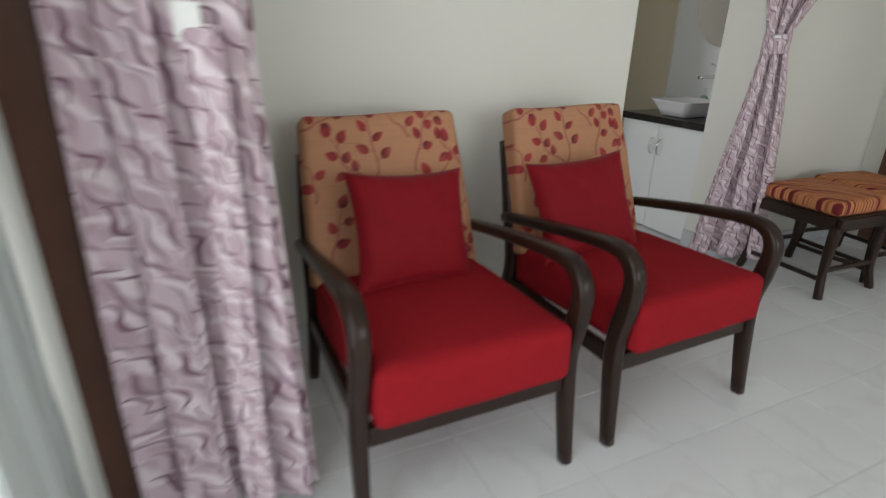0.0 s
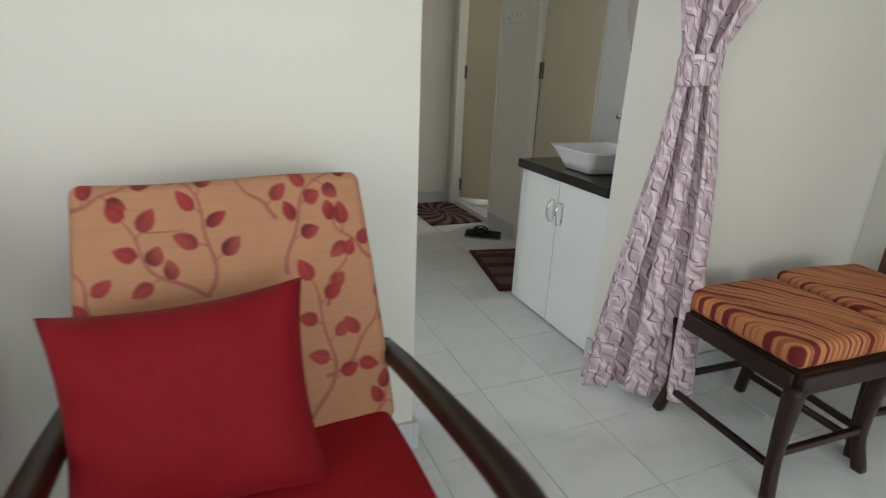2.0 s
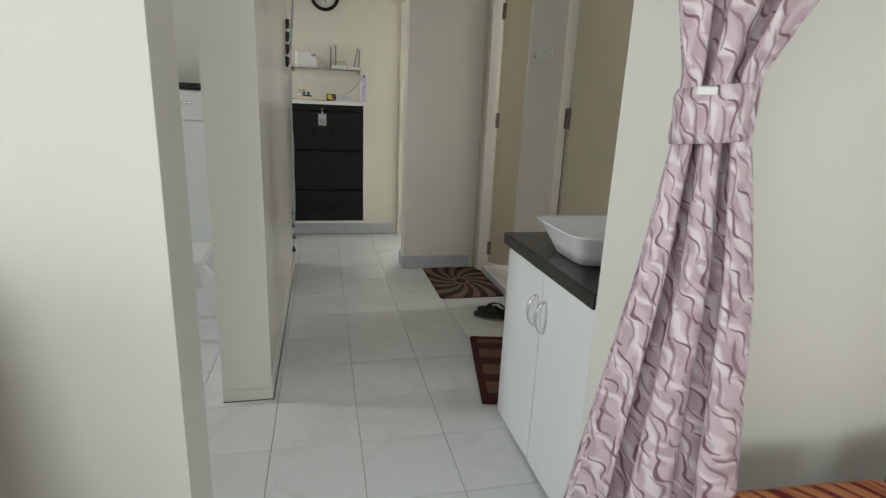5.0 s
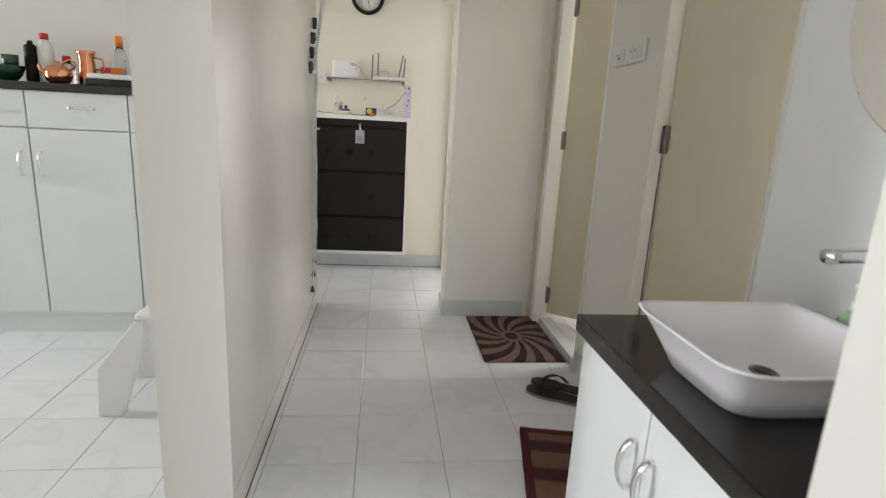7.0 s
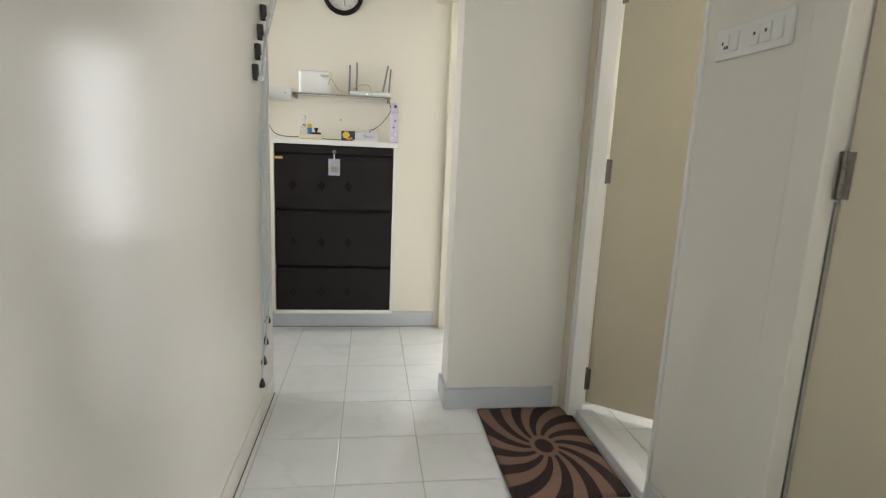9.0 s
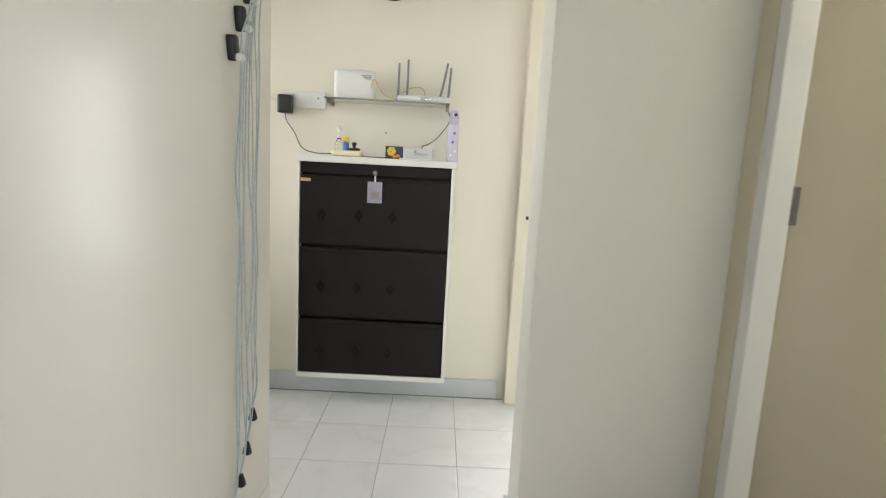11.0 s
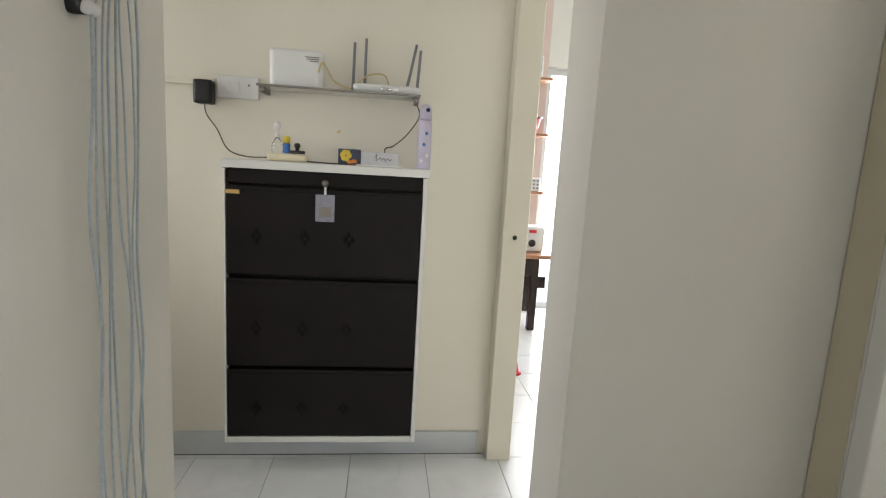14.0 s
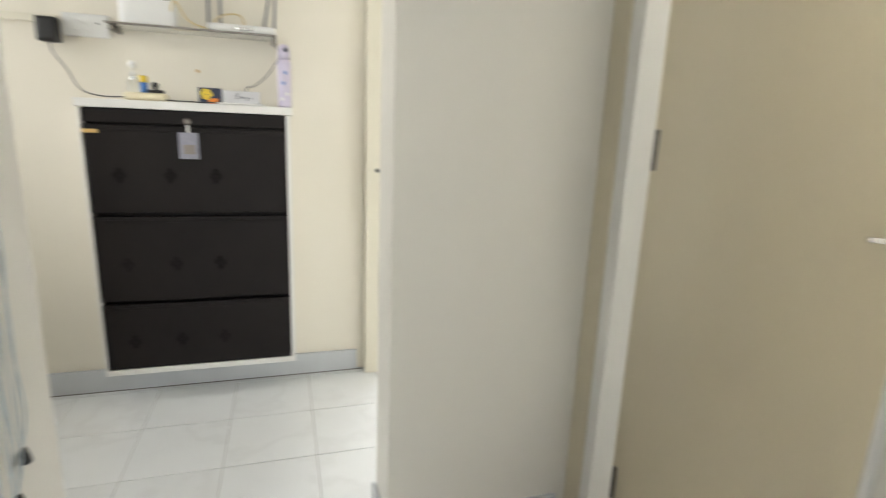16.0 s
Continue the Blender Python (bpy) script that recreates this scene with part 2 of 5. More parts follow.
def brush(wide, tall, shift, slope, amp, turns, thick, soft):
    """Tapered wavy strokes, one to a cell of a staggered grid."""
    row_ = k.math("FLOOR", k.math("ADD", k.math("DIVIDE", v_, tall), shift))
    across = k.math("ADD", k.math("DIVIDE", u_, wide), k.math("MULTIPLY", row_, 0.37))
    col_ = k.math("FLOOR", across)
    joined = k.nt.nodes.new("ShaderNodeCombineXYZ")
    k.nt.links.new(col_, joined.inputs[0])
    k.nt.links.new(row_, joined.inputs[1])
    joined.inputs[2].default_value = shift * 7
    white = k.nt.nodes.new("ShaderNodeTexWhiteNoise")
    k.nt.links.new(joined.outputs[0], white.inputs["Vector"])
    a_ = k.math("SUBTRACT", k.math("MULTIPLY", k.math("SUBTRACT", across, col_), 2.0), 1.0)
    b_ = k.math("SUBTRACT", k.math("MULTIPLY", k.math("SUBTRACT", k.math("ADD", k.math("DIVIDE", v_, tall), shift), row_), 2.0), 1.0)
    bow = k.math("MULTIPLY", k.math("SINE", k.math("ADD", k.math("MULTIPLY", a_, turns), k.math("MULTIPLY", white.outputs["Value"], 4.5))), amp)
    bow = k.math("ADD", bow, k.math("MULTIPLY", a_, slope))
    width_ = k.math("MULTIPLY", k.math("SUBTRACT", 1.0, k.math("MULTIPLY", a_, a_)), k.math("MULTIPLY", k.math("ADD", white.outputs["Value"], 0.5), thick))
    return k.ramp(k.math("SUBTRACT", k.math("ABSOLUTE", k.math("SUBTRACT", b_, bow)), width_), soft, 0.0)


lobe = brush(0.085, 0.075, 0.31, -0.15, 0.3, 2.4, 0.42, 0.35)
out = k.mix(k.math("MULTIPLY", lobe, 0.5), k.base(), (0.36, 0.24, 0.28))
# pale veins of the print that also paint satin highlights into the colour
gleam = brush(0.10, 0.062, 0.77, 0.3, 0.35, 2.8, 0.20, 0.3)
out = k.mix(k.math("MULTIPLY", gleam, 0.6), out, (0.86, 0.79, 0.81))
for shift, wide, slope, turns, depth in ((0.13, 0.085, -0.1, 2.9, 0.85), (0.62, 0.105, -0.25, 2.3, 0.6)):
    out = k.mix(k.math("MULTIPLY", brush(wide, 0.066, shift, slope, 0.36, turns, 0.095, 0.07), depth), out, (0.13, 0.035, 0.07))
k.colour(out)

# spiral doormat
SPIRAL = material("brown_spiral_doormat", (0.20, 0.115, 0.085), 0.95, vary=0.12, scale=120, bump=0.8, bump_scale=500)
k = Nodes(SPIRAL)
vec, x_, y_, z_ = k.xyz("Object")
xs, ys = k.math("MULTIPLY", x_, 1.35), y_
r = k.math("SQRT", k.math("ADD", k.math("MULTIPLY", xs, xs), k.math("MULTIPLY", ys, ys)))
ang = k.math("ARCTAN2", ys, xs)
arm = k.math("SINE", k.math("ADD", k.math("MULTIPLY", ang, 13.0), k.math("MULTIPLY", k.math("POWER", r, 0.75), 26.0)))
dark = k.math("MULTIPLY", k.ramp(arm, -0.12, 0.12), k.ramp(r, 0.075, 0.08))
core = k.ramp(r, 0.052, 0.047)
dark = k.math("MAXIMUM", dark, core)
k.colour(k.mix(dark, k.base(), (0.022, 0.010, 0.009)))

# striped doormat
STRIPED = material("brown_striped_doormat", (0.17, 0.085, 0.06), 0.95, vary=0.15, scale=100, bump=0.8, bump_scale=500)
k = Nodes(STRIPED)
vec, x_, y_, z_ = k.xyz("Object")
band = k.ramp(k.math("SINE", k.math("ADD", k.math("MULTIPLY", y_, 38.0), k.math("MULTIPLY", k.math("GREATER_THAN", x_, 0.03), 1.2))), 0.2, 0.3)
out = k.mix(band, k.base(), (0.055, 0.018, 0.016))
border = k.math("MAXIMUM", k.math("GREATER_THAN", k.math("ABSOLUTE", x_), 0.178), k.math("GREATER_THAN", k.math("ABSOLUTE", y_), 0.29))
k.colour(k.mix(border, out, (0.07, 0.006, 0.010)))

FLORAL = fabric_print("peach_floral_upholstery", (0.47, 0.23, 0.122), [("vine", (0.33, 0.10, 0.07)), ("leaf", (0.36, 0.022, 0.026)), ("shaded_leaf", (0.11, 0.008, 0.012))], 0.75)
TIGER = fabric_print("orange_striped_upholstery", (0.54, 0.215, 0.085), [("brown", (0.33, 0.10, 0.035)), ("dark", (0.15, 0.007, 0.008))], 0.8)
SHEER = material("white_sheer_curtain", (0.7, 0.74, 0.72), 0.7, vary=0.04, Transmission_Weight=0.25)

# ---- mesh helpers ----


def box(bm, x0, x1, y0, y1, z0, z1, bevel=0.0):
    r = bmesh.ops.create_cube(bm, size=1, matrix=Matrix.LocRotScale(((x0 + x1) / 2, (y0 + y1) / 2, (z0 + z1) / 2), None, (x1 - x0, y1 - y0, z1 - z0)))
    if bevel:
        es = {e for v in r["verts"] for e in v.link_edges}
        bmesh.ops.bevel(bm, geom=list(es), offset=bevel, segments=2, profile=0.5, affect="EDGES")
    return bm


def boxes(*rows, bevel=0.0):
    bm = bmesh.new()
    for r in rows:
        box(bm, *r, bevel=bevel)
    return bm


def part(name, bm, mat, parent=None, label="", smooth=False):
    me = bpy.data.meshes.new(name)
    bm.normal_update()
    bm.to_mesh(me)
    bm.free()
    for p in me.polygons:
        p.use_smooth = smooth
    for m in (mat if isinstance(mat, (list, tuple)) else [mat]):
        me.materials.append(m)
    ob = new(name, me)
    if parent is not None:
        ob.parent = parent
    if label:
        ob["label"] = label
    return ob


def setting(name, bm, mat, label, category=""):
    return tagged(part(name, bm, mat), label, category, kind="structure")


def rounded(hx, hy, hz, r, n=(6, 6, 6)):
    """A box with rounded edges, its faces split n times along each axis; gives vertices and quads."""
    index, verts, faces = {}, [], []
    half = (hx, hy, hz)

    def vert(p):
        key = tuple(round(c, 6) for c in p)
        if key not in index:
            q = [p[a] * half[a] for a in range(3)]
            inner = [max(-half[a] + r, min(half[a] - r, q[a])) for a in range(3)]
            d = Vector([q[a] - inner[a] for a in range(3)])
            if d.length > 1e-9:
                d = d.normalized() * r
            index[key] = len(verts)
            verts.append(Vector(inner) + d)
        return index[key]

    for a in range(3):
        b, c = (a + 1) % 3, (a + 2) % 3
        for side in (-1, 1):
            for i in range(n[b]):
                for j in range(n[c]):
                    quad = []
                    for di, dj in ((0, 0), (1, 0), (1, 1), (0, 1)):
                        p = [0, 0, 0]
                        p[a], p[b], p[c] = side, -1 + 2 * (i + di) / n[b], -1 + 2 * (j + dj) / n[c]
                        quad.append(vert(p))
                    faces.append(quad if side > 0 else quad[::-1])
    return verts, faces


def mesh_part(name, verts, faces, mat, parent=None, label="", smooth=True, attrs=None):
    me = bpy.data.meshes.new(name)
    me.from_pydata([tuple(v) for v in verts], [], faces)
    me.polygons.foreach_set("use_smooth", [smooth] * len(faces))
    for key, values in (attrs or {}).items():
        me.attributes.new(key, "FLOAT", "POINT").data.foreach_set("value", np.asarray(values, dtype=np.float32))
    for m in (mat if isinstance(mat, (list, tuple)) else [mat]):
        me.materials.append(m)
    me.update()
    ob = new(name, me)
    if parent is not None:
        ob.parent = parent
    if label:
        ob["label"] = label
    return ob


def spline(points, n):
    """n points along a smooth curve through the given ones."""
    P = [Vector(p) for p in points]
    P = [2 * P[0] - P[1]] + P + [2 * P[-1] - P[-2]]
    out = []
    for k in range(n):
        t = k / (n - 1) * (len(P) - 3)
        i = min(int(t), len(P) - 4)
        f = t - i
        a, b, c, d = P[i:i + 4]
        out.append(0.5 * ((2 * b) + (c - a) * f + (2 * a - 5 * b + 4 * c - d) * f * f + (3 * b - a - 3 * c + d) * f ** 3))
    return out


def sweep(path, sizes, side, seg=12, square=0.55):
    """A bar along a path; sizes are pairs (across side, across the other way); rounded square section."""
    verts, faces = [], []
    side = Vector(side)
    n = len(path)
    for i, p in enumerate(path):
        t = (path[min(i + 1, n - 1)] - path[max(i - 1, 0)]).normalized()
        s_ = (side - t * side.dot(t)).normalized()
        u_ = t.cross(s_)
        a, b = sizes[min(int(i / (n - 1) * (len(sizes) - 1)), len(sizes) - 2)], sizes[min(int(i / (n - 1) * (len(sizes) - 1)) + 1, len(sizes) - 1)]
        f = i / (n - 1) * (len(sizes) - 1) - min(int(i / (n - 1) * (len(sizes) - 1)), len(sizes) - 2)
        w, h = a[0] + (b[0] - a[0]) * f, a[1] + (b[1] - a[1]) * f
        for j in range(seg):
            c, d = math.cos(2 * math.pi * j / seg), math.sin(2 * math.pi * j / seg)
            verts.append(p + s_ * (w / 2 * math.copysign(abs(c) ** square, c)) + u_ * (h / 2 * math.copysign(abs(d) ** square, d)))
    for i in range(n - 1):
        for j in range(seg):
            faces.append((i * seg + j, i * seg + (j + 1) % seg, (i + 1) * seg + (j + 1) % seg, (i + 1) * seg + j))
    faces.append(tuple(range(seg))[::-1])
    faces.append(tuple((n - 1) * seg + j for j in range(seg)))
    return verts, faces


def tube(points, radius, n=24, seg=8):
    return sweep(spline(points, n), [(radius * 2, radius * 2)] * 2, (0.31, 0.77, 0.55), seg, 1.0)


def lathe(profile, seg=24, at=(0, 0, 0), closed=True):
    """A turned shape: profile of (radius, height)."""
    verts, faces = [], []
    for r_, z in profile:
        for j in range(seg):
            a = 2 * math.pi * j / seg
            verts.append(Vector((at[0] + r_ * math.cos(a), at[1] + r_ * math.sin(a), at[2] + z)))
    for i in range(len(profile) - 1):
        for j in range(seg):
            faces.append((i * seg + j, i * seg + (j + 1) % seg, (i + 1) * seg + (j + 1) % seg, (i + 1) * seg + j))
    if closed:
        faces.append(tuple(range(seg))[::-1])
        faces.append(tuple((len(profile) - 1) * seg + j for j in range(seg)))
    return verts, faces


def moved(shape, m):
    return [m @ Vector(v) for v in shape[0]], shape[1]


def empty(name, m, label, category, group=""):
    ob = new(name)
    ob.matrix_world = m
    return tagged(ob, label, category, group)


H = 2.75
# ---- structure ----
setting("wall_living", boxes((-0.35, 1.945, 2.13, 2.28, 0, H)), WALL, "cream painted plaster wall behind the armchairs", "wall")
setting("wall_corridor", boxes((1.775, 1.962, 3.305, 5.235, 0, H)), GLOSS, "glossy cream painted wall along the corridor", "wall")
setting("wall_niche", boxes((0.65, 2.89, 6.21, 6.36, 0, H)), WARM, "warm cream painted wall behind the shoe cabinet", "wall")
setting("wall_pier", boxes((2.765, 3.5, 5.05, 5.225, 0, H)), CREAM, "cream painted wall end beside the bathroom door", "wall")
setting("wall_east", boxes((3.36, 3.5, 3.932, 4.323, 0, H), (3.425, 3.5, 3.878, 3.931, 0, H), (3.36, 3.5, 3.83, 3.931, 2.07, H), (3.40, 3.5, 3.255, 3.82, 2.07, H), (3.36, 3.5, 4.323, 5.05, 2.07, H)), CREAM, "cream painted wall with two door openings", "wall")
setting("wall_recess", boxes((3.40, 3.5, 2.40, 3.255, 0, H)), WHITEWALL, "white painted wall behind the washbasin", "wall")
setting("wall_partition", boxes((2.84, 4.25, 2.14, 2.40, 0, H)), WALL, "cream painted partition beside the washbasin recess", "wall")
setting("wall_living_east", boxes((4.05, 4.25, -3.0, 2.14, 0, H)), WALL, "cream painted living room side wall", "wall")
setting("wall_living_west", boxes((-0.35, -0.06, 1.53, 2.13, 0, H), (-0.35, -0.2, -3, -0.8, 0, H), (-0.35, -0.2, -0.8, 1.53, 2.25, H)), WALL, "cream painted wall with a balcony opening", "wall")
setting("wall_living_south", boxes((-0.35, 0.6, -3.15, -3.0, 0, H), (3.4, 4.25, -3.15, -3.0, 0, H), (0.6, 3.4, -3.15, -3.0, 0, 0.65), (0.6, 3.4, -3.15, -3.0, 2.35, H)), WALL, "cream painted wall with a wide window", "wall")
setting("wall_kitchen_back", boxes((-2.6, 1.775, 5.12, 5.235, 0, H)), WALL, "cream painted wall behind the kitchen sideboard", "wall")
setting("wall_kitchen_west", boxes((-2.75, -2.6, 2.13, 3.6, 0, H), (-2.75, -2.6, 4.8, 5.235, 0, H), (-2.75, -2.6, 3.6, 4.8, 0, 1.0), (-2.75, -2.6, 3.6, 4.8, 2.3, H)), WALL, "cream painted kitchen wall with a window", "wall")
setting("wall_kitchen_south", boxes((-2.6, -0.35, 2.13, 2.28, 0, H)), WALL, "cream painted kitchen wall", "wall")
setting("wall_lobby_west", boxes((0.65, 0.8, 5.235, 5.3, 0, H), (0.65, 0.8, 6.14, 6.21, 0, H), (0.65, 0.8, 5.3, 6.14, 0, 0.88), (0.65, 0.8, 5.3, 6.14, 2.12, H)), WARM, "warm cream painted lobby wall", "wall")
setting("wall_bedroom", boxes((2.765, 2.89, 6.36, 8.6, 0, H), (5.1, 6.1, 8.6, 8.75, 0, H), (3.72, 5.1, 8.6, 8.75, 2.1, H), (6.1, 6.25, 5.05, 8.75, 0, H),
                              (3.5, 6.1, 5.05, 5.17, 0, H), (2.765, 2.89, 5.226, 6.14, 2.07, H)), WALL, "cream painted bedroom wall", "wall")
setting("wall_bedroom_north", boxes((2.765, 3.72, 8.6, 8.75, 0, H)), PINK, "pale pink painted bedroom wall with shelves", "wall")
setting("wall_bathroom", boxes((4.95, 5.1, 2.40, 5.05, 0, H), (3.5, 4.95, 4.02, 4.12, 0, H), (3.5, 4.95, 2.40, 2.55, 0, H)), WALL, "cream painted bathroom wall", "wall")
setting("ceiling", boxes((-2.8, 6.3, -3.2, 8.8, H, H + 0.1)), CEIL, "white painted ceiling", "ceiling")

# windows that let the daylight in, out of the walked view
for name, x0, x1, y0, y1, z0, z1 in (("window_1", 0.6, 3.4, -3.12, -3.05, 0.65, 2.35), ("window_2", -2.72, -2.66, 3.6, 4.8, 1.0, 2.3), ("window_3", 3.72, 5.1, 8.66, 8.72, 0.0, 2.1), ("window_5", 0.7, 0.75, 5.3, 6.14, 0.88, 2.12), ("window_4", -0.30, -0.24, -0.8, 1.43, 0.0, 2.25)):
    t = 0.05
    if x1 - x0 > 0.5:
        xm = (x0 + x1) / 2
        rows = [(x0, x0 + t, y0, y1, z0, z1), (x1 - t, x1, y0, y1, z0, z1), (xm - t / 2, xm + t / 2, y0, y1, z0 + t, z1 - t), (x0 + t, x1 - t, y0, y1, z1 - t, z1), (x0 + t, x1 - t, y0, y1, z0, z0 + t)]
    else:
        ym = (y0 + y1) / 2
        rows = [(x0, x1, y0, y0 + t, z0, z1), (x0, x1, y1 - t, y1, z0, z1), (x0, x1, ym - t / 2, ym + t / 2, z0 + t, z1 - t), (x0, x1, y0 + t, y1 - t, z1 - t, z1), (x0, x1, y0 + t, y1 - t, z0, z0 + t)]
    setting(name, boxes(*rows), BROWNWOOD if name == "window_4" else WHITE, "window frame with daylight behind it", "window")

# skirting strips of pale marble
S = 0.1


def skirting(label, *rows):
    setting("baseboard", boxes(*rows, bevel=0.003), SKIRT, label, "skirting")


skirting("pale marble skirting below the living room wall", (-0.06, 1.945, 2.115, 2.13, 0, S), (1.945, 1.962, 2.115, 2.28, 0, S))
setting("baseboard", boxes((1.962, 1.966, 3.298, 5.235, 0, S), (1.775, 1.962, 3.298, 3.305, 0, 0.05), bevel=0.0015), DULLSKIRT, "dull cream painted skirting along the corridor wall", "skirting")
skirting("pale marble skirting below the shoe cabinet", (0.8, 2.835, 6.195, 6.21, 0, S))
skirting("pale grey marble skirting around the wall end", (2.75, 3.27, 5.035, 5.05, 0, S), (2.75, 2.765, 5.05, 5.225, 0, S))
skirting("pale marble skirting below the light switches", (3.345, 3.36, 3.932, 4.31, 0, S))
skirting("pale marble skirting below the partition", (2.84, 4.05, 2.125, 2.14, 0, S), (2.825, 2.84, 2.125, 2.40, 0, S))

grime = material("dark_joint_grime", (0.10, 0.09, 0.08), 0.9, vary=0.6, scale=25)
setting("trim", boxes((1.966, 1.9695, 3.298, 5.235, 0, 0.004), (1.775, 1.9725, 3.2945, 3.298, 0, 0.003), (0.8, 2.86, 6.1925, 6.195, 0, 0.003)), grime, "dark dirty joint along the skirting", "joint")
outside = bpy.data.materials.new("bright_outdoors")
outside.use_nodes = True
outside.node_tree.nodes["Principled BSDF"].inputs["Emission Color"].default_value = (1, 0.99, 0.97, 1)
outside.node_tree.nodes["Principled BSDF"].inputs["Emission Strength"].default_value = 3.0
setting("backdrop", boxes((2.0, 8.0, 11.0, 11.05, -1, 4)), outside, "overexposed daylight outside the bedroom window", "backdrop")
setting("ground", boxes((2.6, 8.0, 8.76, 11.0, -0.2, -0.06)), SKIRT, "pale balcony floor outside the bedroom", "ground")
# door frames and doors
def frame_posts(name, rows, mat, label):
    return setting(name, boxes(*rows, bevel=0.004), mat, label, "door frame")


frame_posts("trim", [(3.352, 3.424, 3.836, 3.930, 0, 2.05), (3.392, 3.44, 3.247, 3.262, 0, 2.05), (3.39, 3.44, 3.247, 3.83, 2.05, 2.09)], CREAM, "cream painted door frame of the toilet")
frame_posts("trim", [(3.308, 3.376, 4.93, 4.972, 0.0, 2.05), (3.308, 3.384, 4.972, 5.047, 0.0, 2.05), (3.350, 3.39, 4.315, 4.33, 0.0, 2.05), (3.33, 3.39, 4.315, 5.047, 2.05, 2.09)], WHITEFRAME, "white painted door frame of the bathroom")
bedroom_frame = frame_posts("trim", [(2.866, 2.968, 6.14, 6.208, 0, 2.05), (2.80, 2.92, 5.226, 5.26, 0, 2.05), (2.78, 2.968, 5.226, 6.208, 2.05, 2.1)], FRAME, "cream painted bedroom door frame with a bolt hole")
mesh_part("bolt_hole", *moved(lathe([(0.007, 0), (0.009, 0.001), (0.009, 0.002), (0.006, 0.003)], 16), pose(2.915, 6.139, 0.957, 90)), BLACK, bedroom_frame, "black bolt hole")
# a thin beige strip covers the side face of the white post
post_side = material("beige_side_strip", (0.64, 0.58, 0.44), 0.4, vary=0.04)
setting("trim", boxes((3.3035, 3.3075, 4.975, 5.047, 0, 2.05)), post_side, "beige strip on the side of the bathroom door frame", "door frame")
setting("threshold", boxes((3.345, 3.42, 4.335, 4.925, 0, 0.045), bevel=0.006), MARBLE, "white marble threshold of the bathroom", "threshold")


def hinge(parent, z, at):
    """A butt hinge: two leaves, a knuckle and screws, at the hinged edge."""
    bm = boxes((-0.0025, 0.0, -0.020, -0.002, z - 0.05, z + 0.05), (-0.016, -0.001, 0.0015, 0.004, z - 0.05, z + 0.05))
    h_ = part("hinge", bm, STEEL, parent, "dull steel hinge")
    h_.location = at
    mesh_part("knuckle", *lathe([(0.006, z - 0.052), (0.007, z - 0.05), (0.007, z - 0.018), (0.006, z - 0.017), (0.007, z - 0.016), (0.007, z + 0.016), (0.006, z + 0.017), (0.007, z + 0.018), (0.007, z + 0.05), (0.006, z + 0.052)], 12), STEEL, h_)
    return h_


def door(name, hinge_at, angle, width, label, hinges=(0.22, 1.1, 1.8), lever=True):
    """A flush door leaf that turns about its hinged edge; it runs along local -y when shut."""
    ob = new(name)
    ob.matrix_world = pose(*hinge_at, 0, 0, angle)
    tagged(ob, label, "door", kind="structure")
    part("leaf", boxes((0, 0.035, -width, -0.004, 0.012, 2.03), bevel=0.003), DOOR, ob)
    for z in hinges:
        hinge(ob, z, (-0.004, 0, 0))
    if not lever:
        return ob
    y = -width + 0.06
    h_ = part("door_handle", boxes((-0.008, 0, y - 0.02, y + 0.02, 0.835, 0.985), bevel=0.003), CHROME, ob, "chrome lever handle")
    mesh_part("lever", *tube([(-0.004, y, 0.905), (-0.035, y, 0.905), (-0.045, y + 0.03, 0.905), (-0.045, y + 0.11, 0.905)], 0.008), CHROME, h_)
    return ob


door("door_1", (3.402, 3.832, 0.0), 22, 0.57, "beige flush toilet door standing open inwards", (0.22, 1.155, 1.85), lever=False)
setting("trim", boxes((3.396, 3.3995, 3.8330, 3.8355, 0.02, 1.098)), grime, "dark dirty gap beside the toilet door hinges", "joint")
# added door standing in for the shaded side wall and something dark brown there
d3 = new("door_3")
d3.matrix_world = pose(4.05, 1.52, 0)
tagged(d3, "dark brown door added for the shaded living room wall and dark wood there", "door", kind="structure")
part("leaf", boxes((-0.04, -0.001, -0.42, 0.42, 0.01, 2.02), bevel=0.004), BROWNWOOD, d3)
for z0, z1 in ((0.2, 0.9), (1.05, 1.85)):
    part("panel", boxes((-0.047, -0.0405, -0.3, 0.3, z0, z1), bevel=0.006), BROWNWOOD, d3)
part("door_frame", boxes((-0.055, -0.001, 0.425, 0.49, 0, 2.08), (-0.055, -0.001, -0.49, -0.425, 0, 2.08), (-0.055, -0.001, -0.425, 0.425, 2.025, 2.08)), BROWNWOOD, d3)
door("door_2", (3.403, 4.978, 0.04), 53, 0.64, "beige flush bathroom door standing half open", (0.13, 1.075, 1.8))

# ---- living room ----


